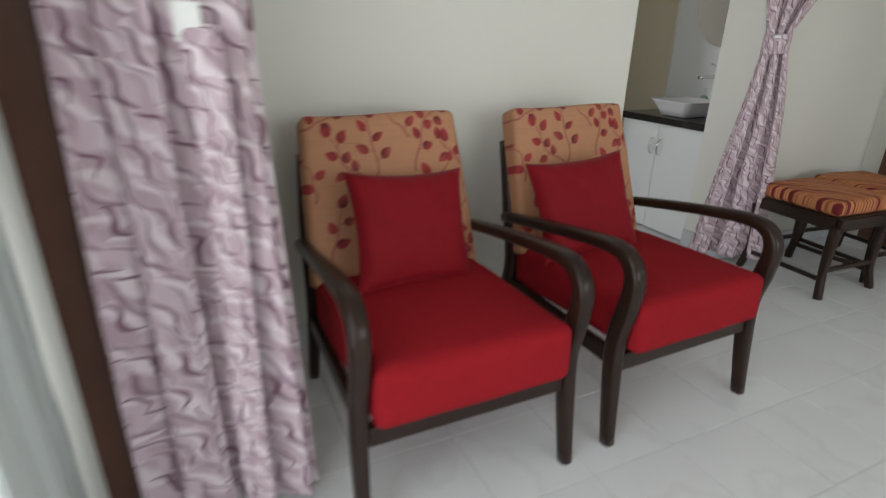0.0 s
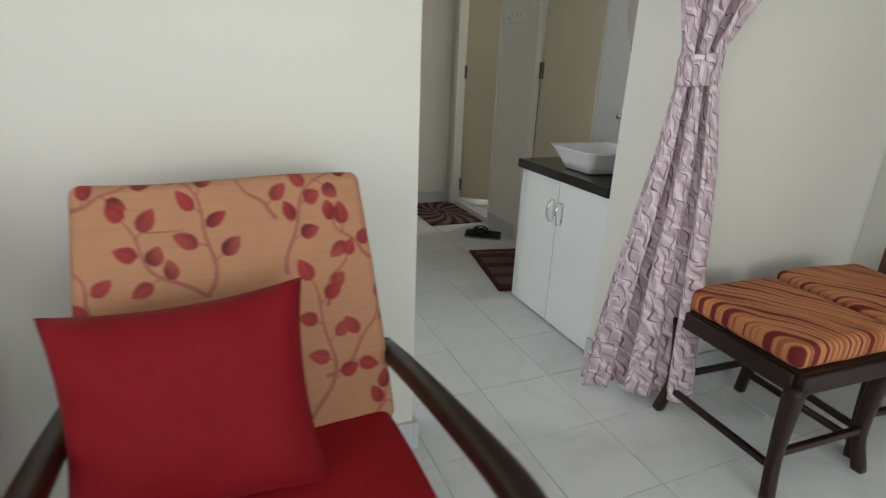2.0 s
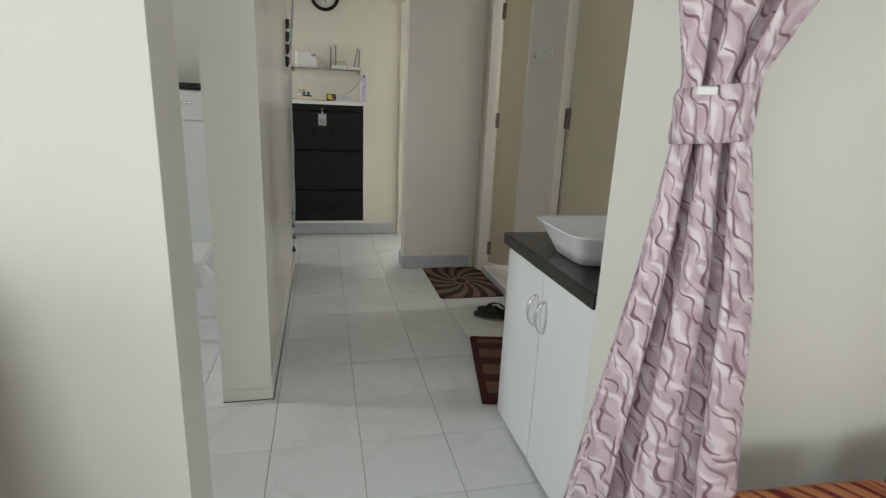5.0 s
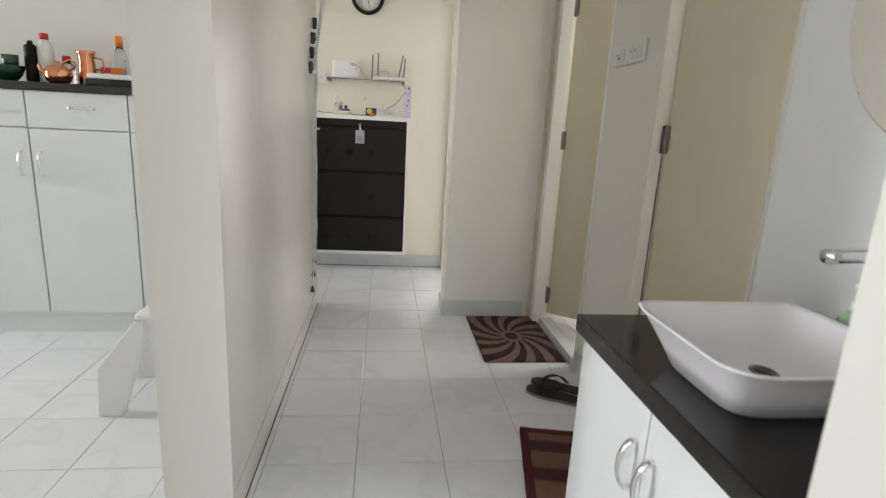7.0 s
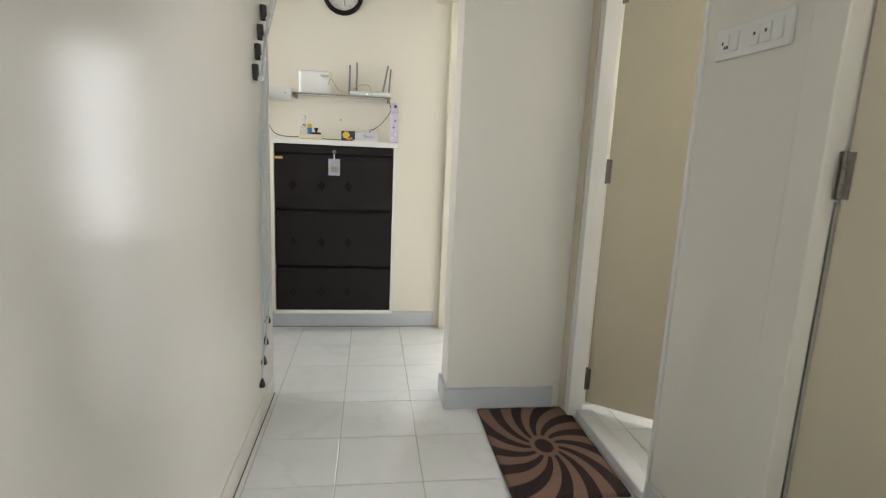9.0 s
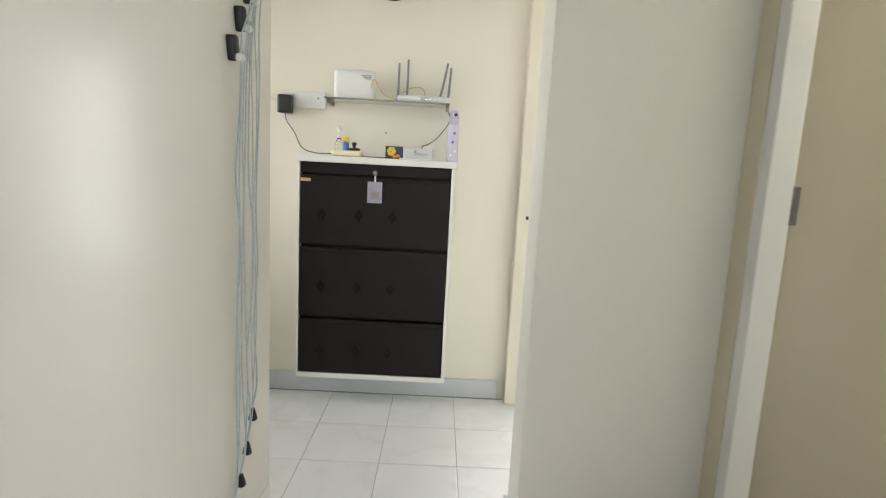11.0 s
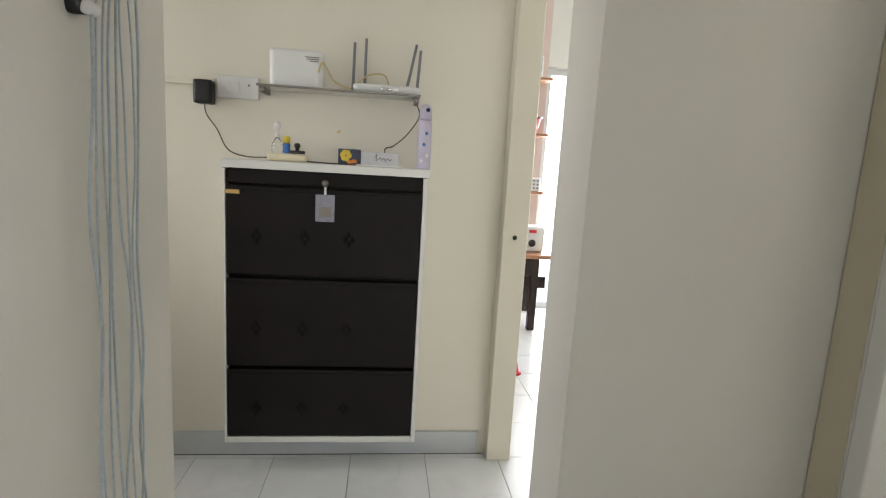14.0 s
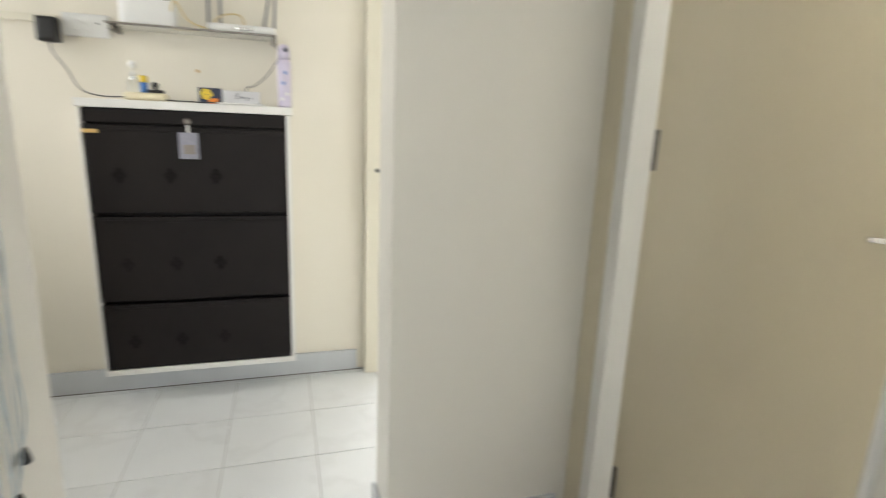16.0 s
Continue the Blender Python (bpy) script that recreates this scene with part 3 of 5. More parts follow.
def leaf_print(verts):
    """Leafy sprays over the front of a back cushion; x across, z up."""
    rnd = random.Random(5)
    X, Z = np.array([v[0] for v in verts]), np.array([v[2] for v in verts])
    vine, leaf, shaded = np.zeros(len(verts)), np.zeros(len(verts)), np.zeros(len(verts))

    def stroke(points, wide):
        nonlocal vine
        for i, (px, pz) in enumerate(points):
            wid = wide * (1 - 0.55 * i / len(points))
            near_ = (np.abs(X - px) < 0.012) & (np.abs(Z - pz) < 0.012)
            d = np.hypot(X[near_] - px, Z[near_] - pz)
            vine[near_] = np.maximum(vine[near_], np.clip((wid + 0.0012 - d) / 0.0018, 0, 1))

    def blade(cx, cz, a, L, W, side, dusk):
        nonlocal leaf, shaded
        u = ((X - cx) * math.cos(a) + (Z - cz) * math.sin(a)) / L
        w = (-(X - cx) * math.sin(a) + (Z - cz) * math.cos(a)) / W
        c = np.clip(u, -1, 1)
        inside = 0.98 * (1 - c) ** 0.9 * (1 + c) ** 0.55 - np.abs(w)
        shape = np.clip(inside / 0.16, 0, 1) * (np.abs(u) < 1)
        rib = np.clip(1 - np.abs(w) / 0.08, 0, 1) * 0.25
        leaf = np.maximum(leaf, shape * rnd.uniform(0.8, 1.0) - rib * shape)
        shaded = np.maximum(shaded, shape * dusk * np.clip(0.55 + 0.5 * w * side - 0.45 * c, 0, 1))

    # root across, root height, heading, bend over the whole length, length, leaves
    for x0, z0, head, bend, length, count in ((-0.057, 0.05, 70, 55, 0.23, 6), (-0.057, 0.05, 160, -55, 0.20, 6), (0.093, 0.075, 92, -60, 0.24, 6), (0.085, 0.185, 130, 10, 0.10, 2),
                                              (0.105, -0.225, 55, 60, 0.29, 6), (0.145, -0.145, 22, 55, 0.20, 4), (0.165, 0.0, 85, -50, 0.11, 2), (0.27, 0.09, 125, 15, 0.10, 4),
                                              (0.235, -0.25, 40, 30, 0.05, 3), (-0.25, 0.0, 80, 40, 0.12, 3), (-0.29, 0.225, 15, 20, 0.11, 3), (-0.20, -0.25, 100, -40, 0.22, 5), (-0.06, -0.22, 75, 30, 0.2, 4)):
        n_ = max(12, int(length / 0.0018))
        px, pz, pts = x0, z0, []
        for i in range(n_):
            a = radians(head + bend * i / n_ + 16 * math.sin(i / n_ * 9 + x0 * 30))
            px, pz = px + math.cos(a) * length / n_, pz + math.sin(a) * length / n_
            pts.append((px, pz, a))
        stroke([p[:2] for p in pts], 0.0042)
        side = 1 if count % 2 else -1
        for j in range(count):
            px, pz, a0 = pts[min(n_ - 1, int(n_ * (0.3 + 0.7 * j / max(1, count - 1))))]
            side = -side
            a = a0 - side * radians(rnd.uniform(38, 75)) if j < count - 1 else a0 + radians(rnd.uniform(-20, 20))
            L, W = rnd.uniform(0.019, 0.026), rnd.uniform(0.0135, 0.0175)
            stalk = rnd.uniform(0.006, 0.02)
            qx, qz = px + math.cos(a) * stalk, pz + math.sin(a) * stalk
            stroke([(px + (qx - px) * q / 7, pz + (qz - pz) * q / 7) for q in range(8)], 0.0022)
            blade(qx + math.cos(a) * L, qz + math.sin(a) * L, a + radians(rnd.uniform(-15, 15)), L, W, side, rnd.uniform(0.35, 1.0) * (1.0 if z0 > 0.04 or z0 < -0.24 else 0.55))
    return {"vine": vine * 0.95, "leaf": leaf, "shaded_leaf": shaded}


def armchair(m):
    ob = empty("armchair", m, "dark wooden armchair with red seat and peach floral back cushion", "armchair", "armchairs along the wall")
    for s_ in (-1, 1):
        x = 0.303 * s_
        path = spline([(x * 0.99, 0.68, 0.548), (x * 1.0, 0.50, 0.58), (x * 1.0, 0.28, 0.615), (x, 0.12, 0.632), (x, 0.045, 0.615), (x, 0.015, 0.56), (x, 0.025, 0.47), (x, 0.045, 0.38), (x * 1.01, 0.045, 0.28), (x * 1.02, 0.03, 0.14), (x * 1.03, 0.012, 0.0)], 44)
        mesh_part("arm", *sweep(path, [(0.044, 0.036), (0.048, 0.038), (0.054, 0.042), (0.05, 0.055), (0.044, 0.064), (0.042, 0.058), (0.036, 0.042)], (1, 0, 0), 14, 0.6), WOOD, ob, "dark bentwood arm running down into the front leg")
        x = 0.285 * s_
        path = spline([(x, 0.74, 0.0), (x, 0.68, 0.2), (x, 0.645, 0.38), (x * 0.98, 0.70, 0.6), (x * 0.91, 0.785, 0.815)], 24)
        mesh_part("rear_leg", *sweep(path, [(0.036, 0.045), (0.042, 0.062), (0.042, 0.055), (0.034, 0.034)], (1, 0, 0), 12, 0.6), WOOD, ob)
        part("side_rail", boxes((x - 0.014, x + 0.014, 0.05, 0.66, 0.25, 0.305), bevel=0.004), WOOD, ob)
    part("front_rail", boxes((-0.283, 0.283, 0.03, 0.058, 0.248, 0.306), bevel=0.004), WOOD, ob)
    part("back_rail", boxes((-0.27, 0.27, 0.63, 0.655, 0.25, 0.305), bevel=0.004), WOOD, ob)
    part("top_rail", boxes((-0.25, 0.25, 0.778, 0.802, 0.765, 0.82), bevel=0.005), WOOD, ob)
    for x in (-0.15, 0.0, 0.15):
        mesh_part("back_slat", *sweep(spline([(x, 0.64, 0.33), (x, 0.70, 0.56), (x, 0.785, 0.79)], 12), [(0.035, 0.012)] * 2, (1, 0, 0), 10, 0.4), WOOD, ob)
    v, f = rounded(0.279, 0.325, 0.084, 0.03, (26, 28, 10))
    rnd = random.Random(3)
    v = [Vector((p.x * (1 + 0.012 * math.sin(p.y * 9)), p.y, p.z + (0.012 * (1 - (p.x / 0.28) ** 2) * (1 - (p.y / 0.32) ** 2) if p.z > 0 else 0) + 0.003 * noise.noise(p * 9))) for p in v]
    mesh_part("seat_cushion", *moved((v, f), pose(0, 0.312, 0.386, -2.5)), RED, ob, "thick red fabric seat cushion")
    v, f = rounded(0.280, 0.048, 0.272, 0.022, (190, 10, 180))
    attrs = leaf_print(v)
    out = []
    for p in v:
        bulge = 0.014 * (1 - (p.x / 0.28) ** 2) if p.y < 0 else 0
        q = Vector((p.x * (1.0 - 0.20 * p.z + 0.008 * math.cos(p.z * 9)), p.y - bulge, p.z + (0.004 * math.sin(p.x * 11) + 0.04 * p.x * p.x) * (p.z > 0.18)))
        out.append(q + Vector((0, 0.003, 0)) * noise.noise(p * 12))
    c = mesh_part("back_cushion", *moved((out, f), pose(0, 0.69, 0.674, -19)), FLORAL, ob, "peach back cushion with red leaf print", attrs=attrs)
    return ob


def scatter_pillow(m, w, h, label):
    n = 26
    verts, faces = [], []
    for side in (-1, 1):
        for i in range(n + 1):
            for j in range(n + 1):
                u, v = -1 + 2 * i / n, -1 + 2 * j / n
                t = (max(0, 1 - u ** 4) * max(0, 1 - v ** 4)) ** 0.5
                x = u * w / 2 * (1 - 0.10 * (1 - v * v))
                z = v * h / 2 * (1 - 0.10 * (1 - u * u))
                wr = 0.008 * noise.noise(Vector((u * 2.2, v * 2.2, side * 3.0))) + 0.004 * noise.noise(Vector((u * 5 + v * 3, v * 2 - u, side * 5.0)))
                verts.append(Vector((x, side * (0.055 * t + (wr if t > 0.2 else 0)), z)))
    N = (n + 1) ** 2
    for side in (0, 1):
        for i in range(n):
            for j in range(n):
                a = side * N + i * (n + 1) + j
                q = (a, a + n + 1, a + n + 2, a + 1)
                faces.append(q if side == 0 else q[::-1])
    edge = [i * (n + 1) for i in range(n + 1)] + [n * (n + 1) + j for j in range(1, n + 1)] + [i * (n + 1) + n for i in range(n - 1, -1, -1)] + [j for j in range(n - 1, 0, -1)]
    for k_ in range(len(edge)):
        a, b = edge[k_], edge[(k_ + 1) % len(edge)]
        faces.append((a, a + N, b + N, b))
    ob = mesh_part("pillow", verts, faces, PILLOWRED)
    ob.matrix_world = m
    return tagged(ob, label, "pillow", "red pillows on the armchairs")


chair = armchair(pose(0.695, 1.165, 0))
copy_thing(chair, pose(1.488, 1.18, 0, 0, 0, 1.5))
scatter_pillow(pose(0.705, 1.655, 0.625, -24, 3, 3), 0.40, 0.37, "crimson square pillow leaning on the armchair back")
scatter_pillow(pose(1.378, 1.66, 0.62, -24, -4, -3), 0.41, 0.37, "crimson square pillow tilted on the armchair beside the opening")


def stripe_print(verts):
    """Flame stripes that run slantwise over the cushion and down its sides."""
    X, Y = np.array([v[0] for v in verts]), np.array([v[1] for v in verts])
    s_ = X + 0.60 * Y + 0.012 * np.sin(Y * 14 + X * 6) + 0.004 * np.sin(Y * 31 - X * 12 + 1)

    def stripes(shift, seed, low, more, pitch):
        ph = s_ / pitch + shift
        cell = np.floor(ph)
        r_ = np.sin(cell * seed) * 43758.5453
        r_ = r_ - np.floor(r_)
        width = (low + more * r_) * (0.72 + 0.42 * np.sin(Y * (7 + 6 * r_) + r_ * 12.6))
        return np.clip((width - np.abs(ph - cell - 0.5)) / 0.05, 0, 1)

    return {"dark": stripes(0.0, 12.9898, 0.12, 0.2, 0.041), "brown": np.maximum(stripes(0.5, 78.233, 0.06, 0.13, 0.041), 0.8 * stripes(0.27, 31.7, 0.02, 0.07, 0.041))}


def stool(m):
    ob = empty("stool", m, "low dark wooden stool with an orange striped cushion", "stool", "stools along the partition")
    w, d = 0.196, 0.218
    for sx in (-1, 1):
        for sy in (-1, 1):
            path = spline([(sx * (w + 0.005), sy * (d + 0.01), 0.0), (sx * (w - 0.012), sy * (d - 0.012), 0.12), (sx * (w - 0.012), sy * (d - 0.014), 0.25), (sx * (w - 0.004), sy * (d - 0.006), 0.375)], 16)
            mesh_part("leg", *sweep(path, [(0.036, 0.036), (0.034, 0.034), (0.042, 0.042), (0.05, 0.05)], (1, 0, 0), 12, 0.5), WOOD, ob)
    for s_ in (-1, 1):
        part("apron", boxes((-w, w, s_ * d - 0.013, s_ * d + 0.013, 0.355, 0.415), bevel=0.005), WOOD, ob)
        part("apron", boxes((s_ * w - 0.013, s_ * w + 0.013, -d + 0.014, d - 0.014, 0.355, 0.415), bevel=0.005), WOOD, ob)
        part("stretcher", boxes((-w + 0.02, w - 0.02, s_ * (d - 0.012) - 0.009, s_ * (d - 0.012) + 0.009, 0.135, 0.158), bevel=0.003), WOOD, ob)
        part("stretcher", boxes((s_ * (w - 0.012) - 0.009, s_ * (w - 0.012) + 0.009, -d + 0.02, d - 0.02, 0.085, 0.108), bevel=0.003), WOOD, ob)
    part("seat_board", boxes((-w, w, -d, d, 0.412, 0.422)), WOOD, ob)
    v, f = rounded(w + 0.004, d - 0.006, 0.038, 0.024, (120, 140, 8))
    attrs = stripe_print(v)
    v = [Vector((p.x, p.y, p.z + (0.012 * (1 - (p.x / 0.2) ** 2) * (1 - (p.y / 0.24) ** 2) if p.z > 0 else 0) + 0.003 * noise.noise(p * 14))) for p in v]
    mesh_part("cushion", *moved((v, f), pose(0, 0, 0.459)), TIGER, ob, "orange cushion with dark red flame stripes", attrs=attrs)
    return ob


st = stool(pose(3.06, 1.773, 0, 0, 0, -3))
copy_thing(st, pose(3.518, 1.785, 0, 0, 0, 173))


def drape(name, centre, rows, folds, depth, label, tie=None, n_u=150, n_v=110, seed=1, mat=None, scale=1.0, turn=0.0, group=""):
    """A hanging curtain. rows: (height, middle offset x, offset y, half width, fold depth factor), top to bottom."""
    rnd = random.Random(seed)
    ph = [rnd.uniform(0, 6.28) for _ in range(4)]
    zs = [r_[0] for r_ in rows][::-1]
    ob = empty(name, pose(*centre, 0, 0, turn), label, "curtain", group)
    verts, uvs = [], []
    for j in range(n_v + 1):
        z = rows[0][0] + (rows[-1][0] - rows[0][0]) * j / n_v
        vals = [float(np.interp(z, zs, [r_[c] for r_ in rows][::-1])) for c in (1, 2, 3, 4)]
        for i in range(n_u + 1):
            u = i / n_u
            a = u * folds * 2 * math.pi
            sag = 0.3 * math.sin(z * 3 + ph[0])
            x = vals[0] + (u - 0.5) * 2 * vals[2] + 0.35 * vals[2] / folds * math.sin(2 * a + ph[1])
            y = vals[1] + depth * vals[3] * (math.sin(a + sag + ph[2]) + 0.35 * math.sin(2.3 * a + z * 1.5 + ph[3])) + 0.006 * noise.noise(Vector((u * 9, z * 5, seed)))
            hem = 0.012 * math.sin(a * 1.0 + ph[1]) if j == n_v else 0
            verts.append(Vector((x, y, z + hem)))
            uvs.append((u * 0.72 * scale, z * scale))
    faces = [(j * (n_u + 1) + i, j * (n_u + 1) + i + 1, (j + 1) * (n_u + 1) + i + 1, (j + 1) * (n_u + 1) + i) for j in range(n_v) for i in range(n_u)]
    cloth = mesh_part("cloth", verts, faces, mat or LILAC, ob)
    uv = cloth.data.uv_layers.new(name="UVMap")
    for lp in cloth.data.loops:
        uv.data[lp.index].uv = uvs[lp.vertex_index]
    so = cloth.modifiers.new("thickness", "SOLIDIFY")
    so.thickness = 0.0025
    if tie:
        z0, z1, x0, y0, rx, ry = tie
        vs, fs = lathe([(1, z0), (1.06, z0 + (z1 - z0) * 0.15), (1.02, (z0 + z1) / 2), (1.07, z1 - (z1 - z0) * 0.15), (1, z1)], 40)
        band = mesh_part("tieback", [Vector((x0 + v.x * rx, y0 + v.y * ry, v.z + 0.006 * v.x)) for v in vs], fs, mat or LILAC, ob, "tieback band of the same cloth")
        uv = band.data.uv_layers.new(name="UVMap")
        for lp in band.data.loops:
            co = band.data.vertices[lp.vertex_index].co
            uv.data[lp.index].uv = (math.atan2(co.y - y0, co.x - x0) * 0.08 * scale, co.z * scale + 0.4)
        part("fastener", boxes((x0 - 0.028, x0 + 0.002, y0 - ry * 1.12, y0 - ry * 1.04, z1 - 0.016, z1 - 0.003), bevel=0.002), PLASTIC, ob, "white fastener tab")
    return ob


drape("curtain", (2.806, 2.062, 0), [(2.45, 0.03, 0, 0.24, 1.0), (1.75, 0.03, 0, 0.16, 0.9), (1.42, 0.02, 0, 0.115, 0.8), (1.25, 0.0, 0, 0.056, 0.6), (1.15, 0.0, 0, 0.056, 0.6), (0.9, 0.005, 0, 0.092, 0.75), (0.5, -0.012, -0.004, 0.142, 0.85), (0.055, -0.025, 0.006, 0.195, 0.9)], 2.6, 0.034,
      "lilac printed curtain tied back beside the opening", tie=(1.14, 1.23, 0.0, 0.0, 0.058, 0.046), seed=4, turn=-37, group="lilac curtains")
rod = empty("curtain_rod", pose(0, 0, 0), "brown wooden curtain rod above the opening", "curtain rod")
mesh_part("rod", *tube([(1.9, 2.065, 2.46), (3.1, 2.065, 2.46)], 0.014, 4, 12), BROWNWOOD, rod)
for x in (1.92, 3.0):
    part("bracket", boxes((x - 0.012, x + 0.012, 2.065, 2.138, 2.45, 2.475)), BROWNWOOD, rod)

# balcony door: brown frame post, sheer and printed curtains
setting("trim", boxes((-0.185, -0.05, 1.44, 1.528, 0, 2.4), bevel=0.006), BROWNWOOD, "brown stained wooden balcony door frame", "door frame")
drape("sheer_curtain", (-0.215, 1.19, 0), [(2.4, 0, 0, 0.24, 1.0), (0.03, 0, 0, 0.25, 1.1)], 8, 0.014, "white sheer curtain over the balcony door", mat=SHEER, seed=7, turn=97)
drape("curtain", (0.105, 1.375, 0), [(2.4, 0.0, 0, 0.17, 1.0), (1.5, 0.0, 0, 0.165, 1.0), (1.1, -0.005, 0, 0.17, 1.0), (0.7, 0.0, 0, 0.185, 1.0), (0.03, 0.01, 0, 0.205, 1.0)], 2.2, 0.03,
      "lilac printed curtain beside the balcony door", seed=11, scale=0.72, turn=-6, group="lilac curtains")
near_curtain = [o for o in bpy.data.objects if o.name.startswith("curtain") and o.get("label", "").endswith("balcony door")][0]
v, f = rounded(0.033, 0.006, 0.57, 0.005, (4, 2, 40))
v = [Vector((p.x + 0.006 * math.sin(p.z * 5), p.y + 0.006 * math.sin(p.z * 8 + 1), p.z)) for p in v]
strap = mesh_part("strap", *moved((v, f), pose(0.067, -0.085, 0.62)), LILAC, near_curtain, "loose tie strap of the same cloth")
uv = strap.data.uv_layers.new(name="UVMap")
for lp in strap.data.loops:
    co = strap.data.vertices[lp.vertex_index].co
    uv.data[lp.index].uv = (co.x + 0.03, co.z)
part("strap_end", boxes((0.03, 0.075, -0.094, -0.082, 1.16, 1.225), bevel=0.003), PLASTIC, near_curtain, "white strap end")

# ---- washbasin recess ----


def bow_handle(parent, at, vertical=True, size=0.11, normal=(-1, 0, 0)):
    n_ = Vector(normal)
    a = Vector((0, 0, 1)) if vertical else Vector((0, 0, 1)).cross(n_)
    p = Vector(at)
    pts = [p - a * size / 2 + n_ * 0.0, p - a * size * 0.46 + n_ * 0.016, p - a * size * 0.22 + n_ * 0.028, p + n_ * 0.031, p + a * size * 0.22 + n_ * 0.028, p + a * size * 0.46 + n_ * 0.016, p + a * size / 2]
    return mesh_part("handle", *sweep(spline(pts, 24), [(0.014, 0.009)] * 2, a.cross(n_), 10, 0.8), CHROME, parent, "chrome bow handle")


v_ = empty("vanity_cabinet", pose(0, 0, 0), "white laminate washbasin cabinet with two doors", "cabinet")
part("body", boxes((2.872, 3.395, 2.405, 3.07, 0.06, 0.70)), WHITE, v_)
part("plinth", boxes((2.885, 3.395, 2.41, 3.06, 0, 0.06)), WHITE, v_)
for y0, y1, hy in ((2.408, 2.742, 2.712), (2.746, 3.068, 2.778)):
    d_ = part("door", boxes((2.852, 2.870, y0, y1, 0.012, 0.698), bevel=0.002), WHITE, v_)
    bow_handle(d_, (2.853, hy, 0.555), True, 0.102)
ct = part("countertop", boxes((2.832, 3.398, 2.402, 3.085, 0.702, 0.745), bevel=0.005), GRANITE)
tagged(ct, "black granite countertop on the washbasin cabinet", "countertop")


def basin():
    ob = empty("washbasin", pose(3.035, 2.722, 0.747) @ Matrix.Diagonal((1.08, 1.2, 1, 1)), "white ceramic vessel washbasin on the black counter", "washbasin")
    seg, verts, faces = 48, [], []

    def ring(hx, hy, z, e, dz=0.0):
        for j in range(seg):
            a = 2 * math.pi * j / seg
            c, s_ = math.cos(a), math.sin(a)
            x, y = hx * math.copysign(abs(c) ** e, c), hy * math.copysign(abs(s_) ** e, s_)
            verts.append(Vector((x, y, z + dz * (abs(c * s_) * 2) ** 2)))

    for r_ in ((0.095, 0.075, 0.0, 0.45), (0.12, 0.092, 0.005, 0.38), (0.137, 0.108, 0.045, 0.32), (0.160, 0.132, 0.092, 0.26, 0.003), (0.166, 0.138, 0.098, 0.25, 0.003), (0.163, 0.135, 0.1005, 0.25, 0.003), (0.155, 0.127, 0.093, 0.27, 0.003),
               (0.128, 0.103, 0.056, 0.36, 0.002), (0.09, 0.07, 0.036, 0.5), (0.05, 0.04, 0.029, 0.8), (0.022, 0.022, 0.026, 1.0)):
        ring(*r_)
    rings = len(verts) // seg
    for i in range(rings - 1):
        for j in range(seg):
            faces.append((i * seg + j, i * seg + (j + 1) % seg, (i + 1) * seg + (j + 1) % seg, (i + 1) * seg + j))
    faces.append(tuple(range(seg))[::-1])
    faces.append(tuple((rings - 1) * seg + j for j in range(seg)))
    mesh_part("bowl", verts, faces, CERAMIC, ob)
    mesh_part("drain", *lathe([(0.021, 0.0265), (0.021, 0.029), (0.016, 0.0295), (0.014, 0.027)], 24), STEEL, ob, "dark steel drain")
    mesh_part("drain_hole", *lathe([(0.0138, 0.0272), (0.0138, 0.0280)], 20), BLACK, ob, "black drain hole")


basin()
tp = empty("tap", pose(3.275, 2.728, 0.746), "chrome tall pillar tap beside the washbasin", "tap")
mesh_part("body", *lathe([(0.026, 0), (0.026, 0.008), (0.018, 0.014), (0.017, 0.255), (0.02, 0.26), (0.02, 0.285), (0.016, 0.29)], 20), CHROME, tp)
mesh_part("spout", *sweep(spline([(-0.01, 0, 0.235), (-0.08, 0, 0.240), (-0.165, 0, 0.236)], 12), [(0.03, 0.027), (0.03, 0.024)], (0, 1, 0), 12, 0.75), CHROME, tp)
mesh_part("lever", *tube([(0.0, 0, 0.285), (-0.02, 0.0, 0.305), (-0.075, 0.0, 0.318)], 0.006), CHROME, tp)
sp = empty("soap_bottle", pose(3.27, 2.80, 0.746), "clear soap bottle with green liquid and pump", "soap bottle")
mesh_part("bottle", *lathe([(0.026, 0), (0.03, 0.01), (0.03, 0.09), (0.022, 0.105), (0.012, 0.115)], 20), GREENP, sp)
mesh_part("pump", *lathe([(0.013, 0.115), (0.013, 0.13), (0.005, 0.132), (0.005, 0.155), (0.012, 0.157), (0.012, 0.165)], 14), PLASTIC, sp)
mi = empty("mirror", pose(3.395, 2.822, 1.475, 0, 0, 0), "oval frameless wall mirror above the washbasin", "mirror")
vs = [Vector((x, 0.275 * c, 0.315 * s_)) for x in (0.004, -0.004, -0.006) for c, s_ in [(math.cos(2 * math.pi * j / 64) * (0.985 if x == -0.006 else 1), math.sin(2 * math.pi * j / 64) * (0.985 if x == -0.006 else 1)) for j in range(64)]]
fs = [(i * 64 + j, (i + 1) * 64 + j, (i + 1) * 64 + (j + 1) % 64, i * 64 + (j + 1) % 64) for i in range(2) for j in range(64)] + [tuple(range(64)), tuple(128 + j for j in range(64))[::-1]]
mesh_part("glass", vs, fs, MIRROR, mi, smooth=False)

# ---- corridor ----


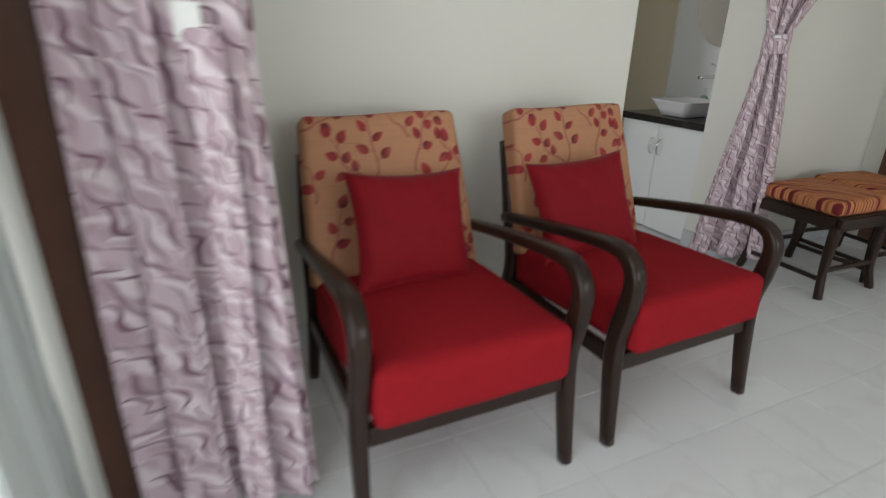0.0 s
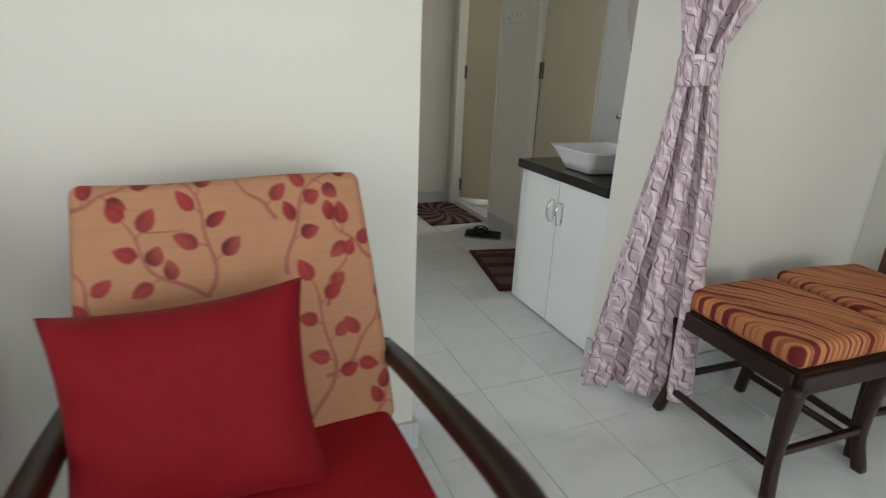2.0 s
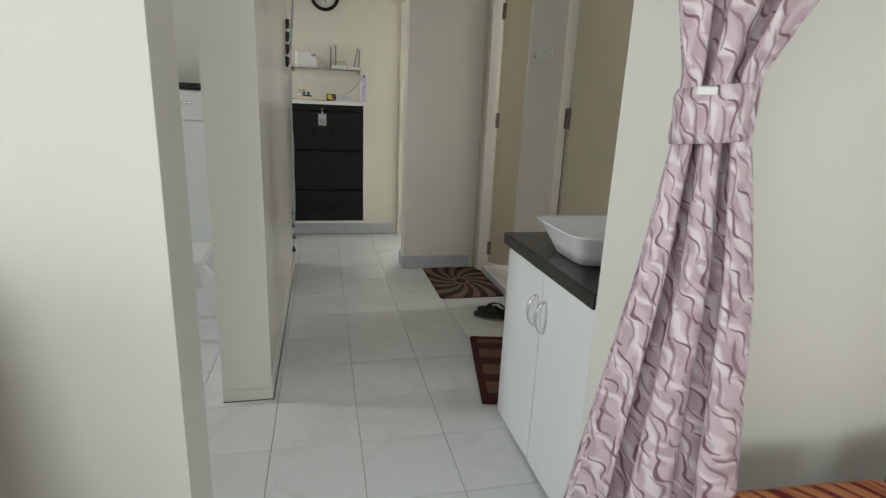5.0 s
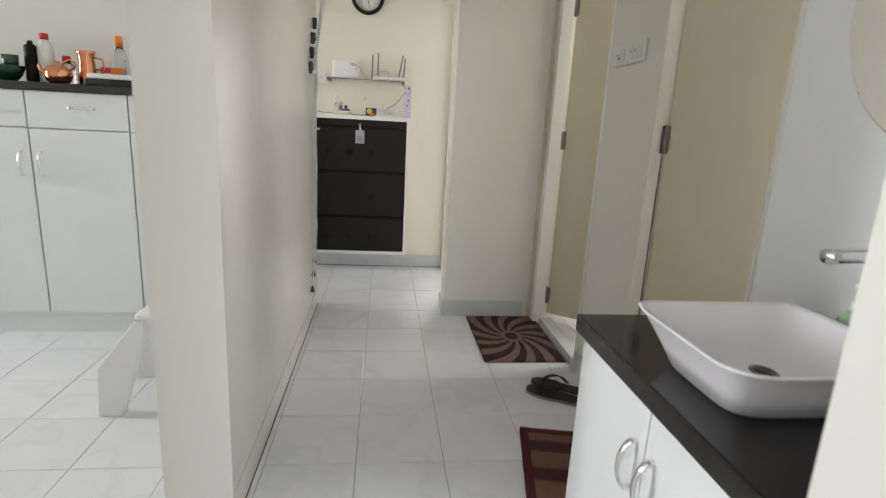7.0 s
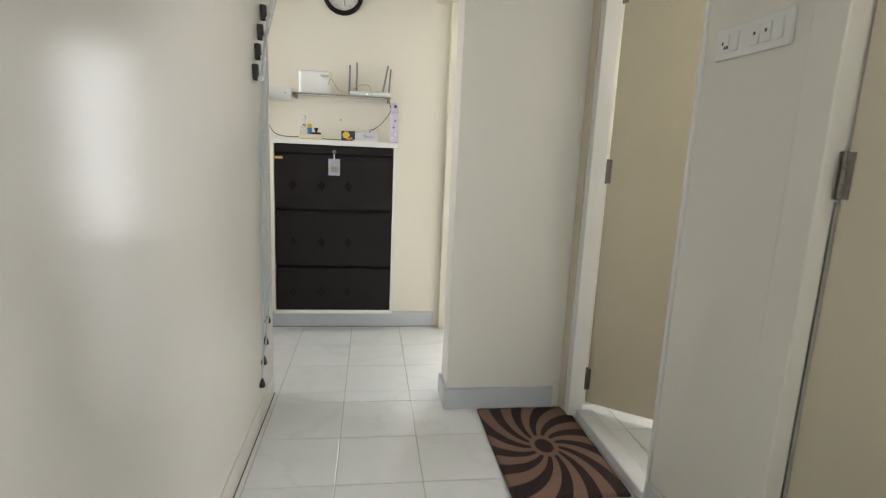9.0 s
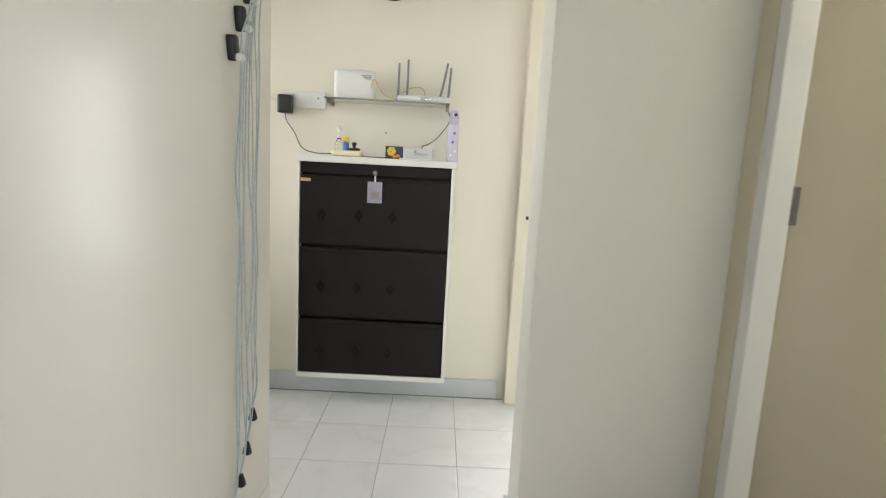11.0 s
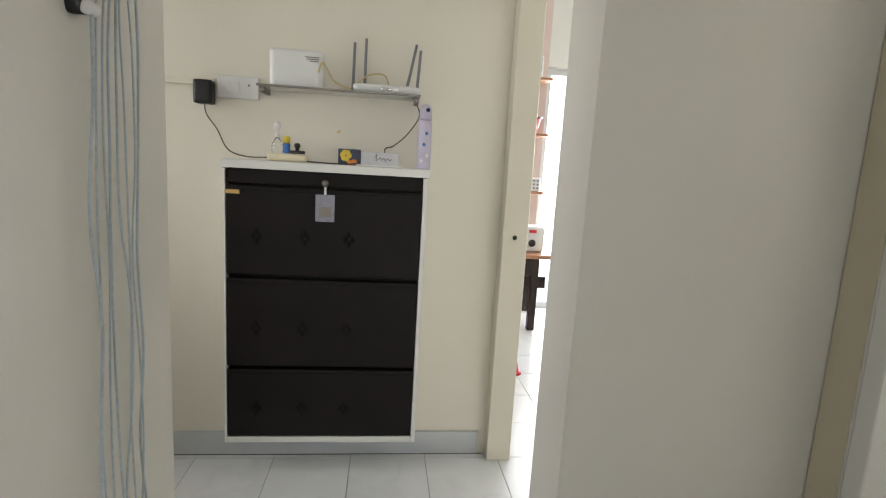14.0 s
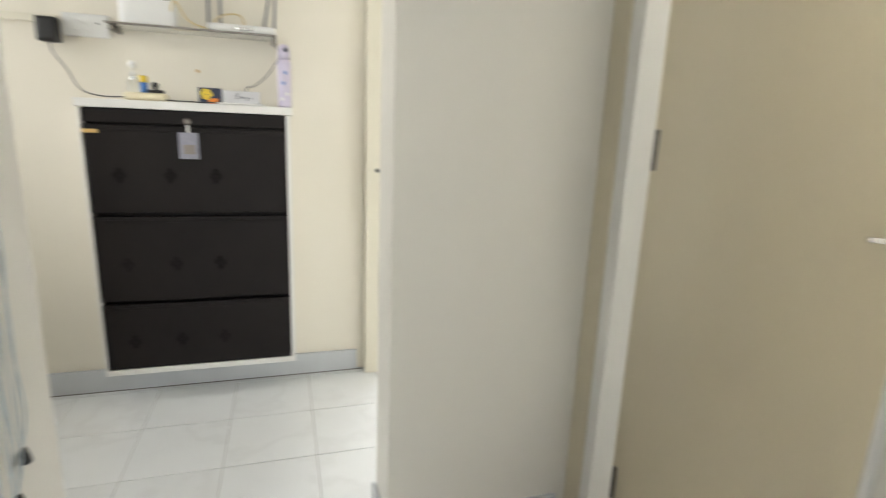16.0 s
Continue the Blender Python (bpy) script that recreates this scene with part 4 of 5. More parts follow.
def mat_piece(name, m, w, d, mat, label):
    v, f = rounded(w / 2, d / 2, 0.006, 0.006, (24, 30, 2))
    v = [Vector((p.x + 0.002 * noise.noise(p * 15), p.y + 0.002 * noise.noise(p * 17), p.z + 0.006 + (0.0015 * noise.noise(p * 25) if p.z > 0 else 0))) for p in v]
    ob = mesh_part(name, v, f, mat)
    ob.matrix_world = m
    return tagged(ob, label, "doormat")


mat_piece("doormat", pose(3.118, 4.69, 0.001, 0, 0, 0), 0.43, 0.65, SPIRAL, "brown doormat with a dark spiral pattern at the bathroom door")
mat_piece("doormat", pose(3.075, 3.41, 0.001, 0, 0, -11), 0.42, 0.66, STRIPED, "dark red bordered striped brown doormat on the tiles")


def flipflop(m, label):
    ob = empty("flip_flop", m, label, "flip flop", "pair of flip flops")
    n_, top, bot = 40, [], []
    for j in range(n_):
        a = 2 * math.pi * j / n_
        y = 0.132 * math.sin(a)
        w = 0.046 * (1 - 0.22 * math.exp(-((y + 0.02) / 0.05) ** 2)) * (1.05 if y > 0 else 0.86)
        x = w * math.copysign(abs(math.cos(a)) ** 0.75, math.cos(a)) + 0.006 * math.sin(y * 12)
        top.append((x, y))
    def slab(z0, z1, s_):
        vs = [Vector((x * s_, y * s_, z)) for z in (z0, z1) for x, y in top]
        fs = [(j, (j + 1) % n_, n_ + (j + 1) % n_, n_ + j) for j in range(n_)] + [tuple(range(n_))[::-1], tuple(n_ + j for j in range(n_))]
        return vs, fs
    mesh_part("sole", *slab(0.0, 0.012, 1.0), SOLE, ob, "worn grey sole edge", smooth=False)
    mesh_part("footbed", *slab(0.012, 0.021, 0.985), RUBBER, ob, smooth=False)
    for s_ in (-1, 1):
        mesh_part("strap", *sweep(spline([(0.0, 0.075, 0.02), (s_ * 0.012, 0.06, 0.045), (s_ * 0.036, 0.01, 0.05), (s_ * 0.043, -0.035, 0.02)], 16), [(0.012, 0.006), (0.022, 0.005), (0.016, 0.005)], (0.3, 1, 0), 10, 0.7), RUBBER, ob)


flipflop(pose(3.20, 4.09, 0.0, 0, 0, 62), "black rubber flip flop with worn sole on the tiles")
flipflop(pose(3.155, 4.015, 0.0, 0, 0, 60), "black rubber flip flop lying beside its pair")

sw = empty("switch_plate", pose(3.36, 4.117, 1.489), "white wall switch plate with sockets", "switch")
part("plate", boxes((-0.011, 0.0, -0.135, 0.135, -0.042, 0.042), bevel=0.003), PLASTIC, sw)
for i, y in enumerate((0.095, 0.055, -0.02, -0.06, -0.1)):
    part("rocker", boxes((-0.015, -0.010, y - 0.014, y + 0.014, -0.024, 0.024), bevel=0.002), PLASTIC, sw)
for y, z in ((0.10, 0.0), (0.09, -0.012), (0.08, -0.012), (-0.02, 0.004), (-0.06, 0.004)):
    part("pin_hole", boxes((-0.0165, -0.0155, y - 0.003, y + 0.003, z - 0.004, z + 0.004)), BLACK, sw)

# cords of a ceiling clothes dryer with cleats and weights
for i, (y, z) in enumerate(((4.925, 1.425), (4.975, 1.505), (5.025, 1.585), (5.09, 1.67))):
    c_ = empty("cleat", pose(1.955, y, z, 0, 0, 0), "black plastic cord cleat on the wall", "cord cleat", "cleats of the clothes dryer")
    mesh_part("body", *moved(rounded(0.013, 0.015, 0.030, 0.008, (6, 6, 10)), pose(0.016, 0, 0, 12)), BLACK, c_)
    mesh_part("roller", *moved(lathe([(0.007, -0.009), (0.010, -0.008), (0.008, 0), (0.010, 0.008), (0.007, 0.009)], 16), pose(0.034, 0, -0.022, 90)), PLASTIC, c_, "white roller")
for i in range(4):
    y0, z0 = ((4.925, 1.425), (4.975, 1.505), (5.025, 1.585), (5.09, 1.67))[i]
    cd = empty("cord", pose(0, 0, 0), "pale blue clothes dryer cord hanging down the wall", "cord", "cords of the clothes dryer")
    yb = 4.905 + 0.045 * i
    zb = (0.19, 0.27, 0.34, 0.42)[i]
    wob = random.Random(20 + i)
    sway = [wob.uniform(-1, 1) for _ in range(7)]
    for q, dy in ((0, 0.0), (1, 0.014)):
        pts = [(1.99, y0 + dy, z0)]
        for j in range(7):
            z_ = z0 - 0.14 - (z0 - 0.14 - zb - 0.12) * j / 6
            loose = 0.5 + j / 6
            pts.append((1.978 + 0.014 * wob.random(), yb + 0.012 * (1 - j / 6) + dy * (1 - 0.1 * j) + 0.006 * loose * (sway[j] + 0.35 * wob.uniform(-1, 1)), z_))
        pts += [(1.976, yb, zb + 0.03)]
        mesh_part("strand", *tube(pts, (0.0022, 0.0017, 0.0020, 0.0016)[(i + q) % 4], 60, 6), ROPE, cd)
    pts = [(1.99, y0, z0), (2.0, y0 + 0.06, z0 + 0.12), (2.01, 5.6, 2.15 + 0.05 * i), (2.0 + 0.04 * i, 5.95, 2.6)]
    mesh_part("strand", *tube(pts, 0.0021, 40, 6), ROPE, cd)
    mesh_part("weight", *lathe([(0.004, 0.034), (0.006, 0.03), (0.012, 0.008), (0.013, 0.0), (0.010, -0.003)], 16, (1.978, yb, zb)), BLACK, cd, "black cone weight")

# ---- lobby: shoe cabinet and what stands on it ----
sc = empty("shoe_cabinet", pose(0, 0, 0), "shallow dark brown shoe cabinet with white edge fixed to the wall", "shoe cabinet")
part("frame", boxes((1.826, 1.834, 6.055, 6.208, 0.132, 1.172), (2.536, 2.552, 6.055, 6.208, 0.132, 1.172), (1.834, 2.536, 6.055, 6.208, 0.132, 0.155), bevel=0.002), WHITEFRAME, sc, "white edge boards")
part("top", boxes((1.822, 2.560, 6.045, 6.208, 1.174, 1.204), bevel=0.002), WHITEFRAME, sc, "white top board")
part("back", boxes((1.834, 2.536, 6.10, 6.20, 0.155, 1.173)), BLACKWOOD, sc)
part("fascia", boxes((1.836, 2.534, 6.062, 6.10, 1.122, 1.172), bevel=0.003), BLACKWOOD, sc)
for z0, z1 in ((0.790, 1.114), (0.440, 0.775), (0.157, 0.426)):
    fl = part("flap", boxes((1.837, 2.533, 6.057, 6.085, z0, z1), bevel=0.004), BLACKWOOD, sc)
    part("finger_groove", boxes((1.845, 2.525, 6.0535, 6.0575, z1 - 0.022, z1 - 0.012), bevel=0.001), BLACKWOOD, fl)
    for x in (1.94, 2.11, 2.27):
        zc = (z0 + z1) / 2 - 0.02
        bm = bmesh.new()
        for a in range(4):
            dx, dz = 0.012 * math.cos(a * math.pi / 2), 0.017 * math.sin(a * math.pi / 2)
            bmesh.ops.create_uvsphere(bm, u_segments=10, v_segments=6, radius=1, matrix=Matrix.LocRotScale((x + dx, 6.0565, zc + dz), None, (0.009, 0.0015, 0.012)))
        part("flower_motif", bm, MOTIF, fl)
part("latch", boxes((1.836, 1.886, 6.050, 6.058, 1.083, 1.098), bevel=0.002), BRASS, sc, "small brass latch")
tg = empty("name_tag", pose(2.184, 6.048, 1.135), "clear plastic tag hanging from a round knob", "name tag")
mesh_part("knob", *moved(lathe([(0.006, 0), (0.006, 0.008), (0.012, 0.012), (0.013, 0.018), (0.008, 0.022)], 16), pose(0, 0.014, 0, 90)), STEEL, tg)
part("strap", boxes((-0.004, 0.004, -0.002, 0.001, -0.045, 0.0)), PLASTIC, tg)
part("card", boxes((-0.034, 0.034, -0.003, 0.0, -0.138, -0.04), bevel=0.001), LCD, tg)
part("print", boxes((-0.02, 0.022, -0.0045, -0.0032, -0.12, -0.085)), SOLE, tg)

sh = empty("glass_shelf", pose(0, 0, 0), "narrow clear glass wall shelf with metal brackets", "shelf")
part("board", boxes((1.94, 2.51, 6.06, 6.205, 1.460, 1.468), bevel=0.002), GLASS, sh)
part("edge_strip", boxes((1.94, 2.51, 6.054, 6.059, 1.461, 1.467)), STEEL, sh)
for x in (1.948, 2.50):
    part("bracket", boxes((x - 0.008, x + 0.008, 6.10, 6.208, 1.444, 1.4595), bevel=0.002), STEEL, sh)
rt = empty("router", pose(2.066, 6.13, 1.469), "white upright internet router on the glass shelf", "router")
mesh_part("case", *moved(rounded(0.095, 0.016, 0.066, 0.010, (10, 6, 10)), pose(0, 0, 0.066, 4)), PLASTIC, rt)
for i, (x, w) in enumerate(((0.055, 0.05), (0.058, 0.042), (0.062, 0.03))):
    part("print_bar", boxes((x - w / 2, x + w / 2, -0.0225, -0.0195, 0.106 - 0.007 * i, 0.1085 - 0.007 * i)), SOLE, rt)
r2 = empty("antenna_router", pose(2.388, 6.13, 1.469), "flat white router with four grey antennas", "router")
mesh_part("case", *moved(rounded(0.12, 0.055, 0.014, 0.01, (12, 8, 4)), pose(0, 0, 0.0145)), PLASTIC, r2)
for x, dx, z in ((-0.126, 0.003, 0.185), (-0.083, 0.002, 0.203), (0.07, 0.036, 0.195), (0.112, 0.010, 0.175)):
    mesh_part("antenna", *sweep(spline([(x, 0.045, 0.012), (x + dx * 0.5, 0.05, z / 2), (x + dx, 0.052, z)], 8), [(0.012, 0.008), (0.010, 0.006)], (1, 0, 0), 8, 0.6), GREYPLASTIC, r2)
mesh_part("label_strip", *moved(rounded(0.03, 0.001, 0.006, 0.001, (2, 2, 2)), pose(0.01, -0.056, 0.012)), CHROME, r2, "shiny front strip")
for pts in (((2.14, 6.12, 1.52), (2.16, 6.10, 1.56), (2.20, 6.11, 1.50), (2.26, 6.12, 1.478)), ((2.27, 6.13, 1.49), (2.32, 6.12, 1.53), (2.38, 6.13, 1.535), (2.40, 6.14, 1.48)), ((2.13, 6.14, 1.475), (2.17, 6.10, 1.468), (2.24, 6.12, 1.475))):
    tagged(mesh_part("network_cable", *tube(pts, 0.003, 20, 6), BEIGECABLE), "yellowish network cable looped between the routers", "cable", "network cables")
so = empty("wall_socket", pose(1.842, 6.21, 1.465), "white double wall socket plate", "socket")
part("plate", boxes((-0.075, 0.075, -0.014, 0.0, -0.04, 0.04), bevel=0.004), PLASTIC, so)
for x in (-0.035, 0.0):
    part("rocker", boxes((x - 0.008, x + 0.008, -0.018, -0.013, -0.018, 0.018), bevel=0.002), PLASTIC, so)
part("indicator", boxes((0.036, 0.042, -0.0165, -0.0135, 0.006, 0.012)), BLACK, so)
mesh_part("surface_box", *moved(rounded(0.01, 0.012, 0.012, 0.004, (4, 4, 4)), pose(0.092, -0.012, 0.0)), BLACK, so, "small black clip")
tr = empty("conduit", pose(0, 0, 0), "white wiring conduit on the wall", "conduit")
part("channel", boxes((0.8, 1.757, 6.196, 6.21, 1.465, 1.491), bevel=0.002), FRAME, tr)
ad = empty("power_adapter", pose(1.732, 6.196, 1.437), "black power adapter plugged into the wall socket", "power adapter")
mesh_part("body", *moved(rounded(0.032, 0.028, 0.042, 0.006, (6, 6, 6)), pose(0, -0.028, 0)), BLACK, ad)
mesh_part("wire", *tube([(0.0, -0.03, -0.04), (0.01, -0.035, -0.08), (0.05, -0.05, -0.13), (0.09, -0.06, -0.20), (0.16, -0.08, -0.222), (0.24, -0.085, -0.221)], 0.0022, 40, 6), CABLE, ad)
T = 1.205
tray = empty("soap_dish", pose(2.042, 6.11, T), "shallow cream plastic tray on the shoe cabinet", "tray")
mesh_part("tray", *moved(rounded(0.07, 0.035, 0.014, 0.008, (10, 8, 4)), pose(0, 0, 0.0142)), CREAMP, tray)
pb = empty("pump_bottle", pose(2.0, 6.12, T + 0.029), "small clear pump bottle in the tray", "bottle")
mesh_part("bottle", *lathe([(0.018, 0), (0.02, 0.006), (0.02, 0.03), (0.012, 0.045), (0.008, 0.055)], 18), GLASS, pb)
mesh_part("pump", *lathe([(0.009, 0.055), (0.009, 0.068), (0.004, 0.07), (0.004, 0.085), (0.012, 0.088), (0.013, 0.1), (0.006, 0.112)], 14), PLASTIC, pb)
gs = empty("glue_stick", pose(2.034, 6.115, T + 0.029), "small blue tube with a yellow cap", "glue stick")
mesh_part("tube", *lathe([(0.012, 0), (0.013, 0.003), (0.013, 0.036)], 16), BLUEP, gs)
mesh_part("cap", *lathe([(0.0135, 0.0365), (0.0135, 0.058), (0.011, 0.061)], 16), YELLOWC, gs, "yellow cap")
ds = empty("stamp", pose(2.072, 6.115, T + 0.029), "small black rubber stamp", "stamp")
mesh_part("base", *moved(rounded(0.028, 0.012, 0.006, 0.003, (4, 4, 2)), pose(0, 0, 0.0062)), BLACK, ds)
mesh_part("knob", *lathe([(0.007, 0.0125), (0.007, 0.022), (0.011, 0.025), (0.011, 0.036), (0.006, 0.039)], 14), BLACK, ds)
b1 = empty("soap_box", pose(2.262, 6.11, T), "dark soap box with a yellow flower", "box")
part("carton", boxes((-0.04, 0.04, -0.02, 0.02, 0, 0.058), bevel=0.001), DARKBLUE, b1)
bm = bmesh.new()
for a in range(6):
    bmesh.ops.create_uvsphere(bm, u_segments=10, v_segments=6, radius=1, matrix=Matrix.LocRotScale((-0.012 + 0.012 * math.cos(a), -0.0205, 0.034 + 0.012 * math.sin(a)), None, (0.010, 0.0012, 0.010)))
part("flower_print", bm, YELLOWC, b1, "yellow flower print")
bm = bmesh.new()
for x, z in ((0.018, 0.012), (0.004, 0.008)):
    bmesh.ops.create_uvsphere(bm, u_segments=10, v_segments=6, radius=1, matrix=Matrix.LocRotScale((x, -0.0205, z), None, (0.011, 0.0012, 0.010)))
part("fruit_print", bm, ORANGEP, b1, "orange fruit print")
b2 = empty("soap_carton", pose(2.374, 6.105, T), "silver grey soap carton with dark script", "box")
part("carton", boxes((-0.068, 0.068, -0.018, 0.018, 0, 0.052), bevel=0.001), SILVERB, b2)
mesh_part("script", *tube([(-0.02, -0.0185, 0.032), (-0.012, -0.0185, 0.044), (-0.014, -0.0185, 0.022), (0.0, -0.0185, 0.032), (0.006, -0.0185, 0.024), (0.014, -0.0185, 0.031), (0.02, -0.0185, 0.018), (0.026, -0.0185, 0.03), (0.034, -0.0185, 0.025), (0.044, -0.0185, 0.03)], 0.0009, 60, 5), DARKBLUE, b2, "dark script mark")
tagged(part("paper_slip", boxes((2.29, 2.46, 6.055, 6.085, T, T + 0.006), bevel=0.001), PLASTIC), "white paper slip lying before the soap cartons", "paper")
cn = empty("spray_can", pose(2.535, 6.10, T), "lilac and white air freshener spray can", "spray can")
mesh_part("can", *lathe([(0.024, 0), (0.0255, 0.004), (0.0255, 0.17), (0.022, 0.18)], 24), LILACPR, cn)
mesh_part("cap", *lathe([(0.0225, 0.181), (0.0235, 0.2), (0.019, 0.228), (0.010, 0.236)], 24), LILACPR, cn)
mesh_part("nozzle", *moved(lathe([(0.007, 0), (0.008, 0.003), (0.006, 0.006)], 14), pose(0.006, -0.02, 0.214, 90)), DARKBLUE, cn, "dark purple nozzle")
for a, z in ((-1.2, 0.05), (-1.7, 0.09), (-1.4, 0.13), (-2.0, 0.03)):
    bm = bmesh.new()
    bmesh.ops.create_uvsphere(bm, u_segments=10, v_segments=6, radius=1, matrix=Matrix.LocRotScale((0.0255 * math.cos(a), 0.0255 * math.sin(a), z), Euler((0, 0, a)), (0.0012, 0.006, 0.007)))
    part("butterfly_print", bm, BLUEP if z > 0.06 else PLASTIC, cn)
wire2 = tagged(mesh_part("power_cable", *tube([(2.505, 6.19, 1.45), (2.515, 6.18, 1.40), (2.47, 6.19, 1.33), (2.42, 6.18, 1.285), (2.39, 6.16, 1.27), (2.40, 6.15, T + 0.003)], 0.0022, 40, 6), CABLE), "black router cable hanging below the shelf", "cable")
wire3 = tagged(mesh_part("power_cable", *tube([(2.10, 6.09, T + 0.006), (2.16, 6.075, T + 0.003), (2.25, 6.072, T + 0.003), (2.30, 6.09, T + 0.008)], 0.0022, 30, 6), CABLE), "thin black cable lying on the shoe cabinet", "cable")
tagged(mesh_part("wall_plug", *moved(lathe([(0.003, 0), (0.006, 0.002), (0.006, 0.006), (0.003, 0.007)], 12), pose(2.21, 6.208, 1.33, 90)), BRASS), "small brass nail in the wall", "nail")

ck = empty("wall_clock", pose(2.22, 6.208, 2.055), "round wall clock with dark rim and white face", "clock")
mesh_part("rim", *moved(lathe([(0.118, 0), (0.12, 0.02), (0.112, 0.032), (0.098, 0.034), (0.094, 0.022)], 48, closed=False), pose(0, 0, 0, 90)), BLACKWOOD, ck, "dark brown rim")
mesh_part("face", *moved(lathe([(0.096, 0.018), (0.0955, 0.022)], 48), pose(0, 0, 0, 90)), FACE, ck)
for a, L, w in ((40, 0.05, 0.006), (170, 0.075, 0.004)):
    hb = part("hand_pointer", boxes((-w / 2, w / 2, -0.0255, -0.0235, -0.012, L)), BLACK, ck)
    hb.rotation_euler = (0, radians(a), 0)
for i in range(12):
    tk = part("tick", boxes((-0.0013, 0.0013, -0.0235, -0.0222, 0.075, 0.085)), GREYPLASTIC, ck)
    tk.rotation_euler = (0, radians(30 * i), 0)

# ---- kitchen side ----
sb = empty("sideboard", pose(-0.021, 0, 0), "tall white laminate sideboard with drawers and doors", "sideboard")
part("body", boxes((-1.2, 1.60, 4.742, 5.118, 0.1, 1.225)), WHITE, sb)
part("plinth", boxes((-1.2, 1.60, 4.745, 5.10, 0, 0.1)), WHITE, sb)
for i in range(5):
    x0 = 0.694 + 0.46 * (i - 3) if i < 3 else (0.694 if i == 3 else 1.154)
    x1 = x0 + 0.456 if i < 4 else 1.60
    pd = part("door", boxes((x0 + 0.002, x1 - 0.002, 4.722, 4.740, 0.115, 1.046), bevel=0.002), WHITE, sb)
    hx = x0 + 0.046 if i % 2 == 1 else x1 - 0.04
    bow_handle(pd, (hx, 4.724, 0.878), True, 0.115, (0, -1, 0))
    pw = part("drawer", boxes((x0 + 0.002, x1 - 0.002, 4.722, 4.740, 1.052, 1.222), bevel=0.002), WHITE, sb)
    bow_handle(pw, ((x0 + x1) / 2 + 0.02, 4.724, 1.15), False, 0.12, (0, -1, 0))
kt = tagged(part("countertop", boxes((-1.2, 1.61, 4.705, 5.118, 1.227, 1.262), bevel=0.004), GRANITE), "black granite top on the white sideboard", "countertop")
K = 1.263


def bottle(name, x, y, prof, mat, label, cap=None, capmat=None):
    ob = empty(name, pose(x - 0.015, y, K), label, "bottle")
    mesh_part("body", *lathe(prof, 20), mat, ob)
    if cap:
        mesh_part("cap", *lathe(cap, 16), capmat, ob)
    return ob


bottle("pepper_mill", 0.635, 4.90, [(0.028, 0), (0.03, 0.02), (0.028, 0.06), (0.03, 0.09), (0.028, 0.14), (0.03, 0.15), (0.026, 0.175), (0.012, 0.185), (0.013, 0.195), (0.006, 0.2)], BLACKWOOD, "dark wooden pepper mill on the sideboard")
bottle("water_bottle", 0.692, 4.92, [(0.034, 0), (0.036, 0.01), (0.036, 0.16), (0.03, 0.19), (0.016, 0.21)], PLASTIC, "white plastic bottle with a red cap", [(0.018, 0.211), (0.019, 0.236), (0.016, 0.24)], REDP)
bottle("sauce_bottle", 0.765, 4.96, [(0.03, 0), (0.032, 0.01), (0.032, 0.09), (0.018, 0.115)], GLASS, "small glass bottle with a red cap", [(0.02, 0.116), (0.02, 0.14), (0.017, 0.143)], REDP)
bottle("oil_bottle", 1.005, 5.0, [(0.03, 0), (0.032, 0.01), (0.032, 0.15), (0.026, 0.18), (0.015, 0.205)], GLASS, "clear glass bottle with an orange cap", [(0.017, 0.206), (0.018, 0.255), (0.014, 0.26)], ORANGEP)
bottle("jar", 1.07, 4.99, [(0.04, 0), (0.042, 0.01), (0.042, 0.12), (0.038, 0.14)], GLASS, "glass jar on the sideboard")
cj = empty("copper_jug", pose(0.86, 4.93, K), "polished copper jug with a lid", "jug")
mesh_part("body", *lathe([(0.042, 0), (0.044, 0.01), (0.04, 0.08), (0.036, 0.14), (0.042, 0.158), (0.044, 0.17)], 28), COPPER, cj)
mesh_part("handle", *tube([(0.04, 0, 0.14), (0.075, 0, 0.13), (0.08, 0, 0.08), (0.045, 0, 0.04)], 0.005), COPPER, cj)
ke = empty("copper_kettle", pose(0.775, 4.83, K), "round copper kettle with spout", "kettle")
mesh_part("body", *lathe([(0.035, 0), (0.052, 0.015), (0.06, 0.04), (0.054, 0.068), (0.03, 0.085), (0.012, 0.09), (0.012, 0.105)], 28), COPPER, ke)
mesh_part("spout", *tube([(-0.05, 0, 0.04), (-0.075, 0, 0.06), (-0.085, 0, 0.085)], 0.009), COPPER, ke)
mesh_part("handle", *tube([(0.045, 0, 0.06), (0.08, 0, 0.09), (0.06, 0, 0.115), (0.02, 0, 0.095)], 0.005), COPPER, ke)
gb = empty("green_bowl", pose(0.52, 4.87, K), "dark green glass bowl with ladle", "bowl")
mesh_part("bowl", *lathe([(0.035, 0), (0.06, 0.03), (0.08, 0.075), (0.076, 0.075), (0.056, 0.032), (0.03, 0.006)], 28), DARKGREEN, gb)
mesh_part("cup", *lathe([(0.025, 0.04), (0.034, 0.09), (0.036, 0.125), (0.032, 0.125), (0.02, 0.05)], 24, (0.02, 0.0, 0)), DARKGREEN, gb)
bx = empty("snack_box", pose(0.985, 4.94, K), "red and orange packet on the sideboard", "packet")
part("packet", boxes((-0.055, 0.055, -0.012, 0.012, 0.0, 0.10), bevel=0.003), SILVERB, bx)
part("red_panel", boxes((-0.056, -0.012, -0.0145, -0.0125, 0.112 - 0.04, 0.10 - 0.004)), REDP, bx)
part("orange_panel", boxes((-0.012, 0.056, -0.0145, -0.0125, 0.068, 0.098)), ORANGEP, bx)
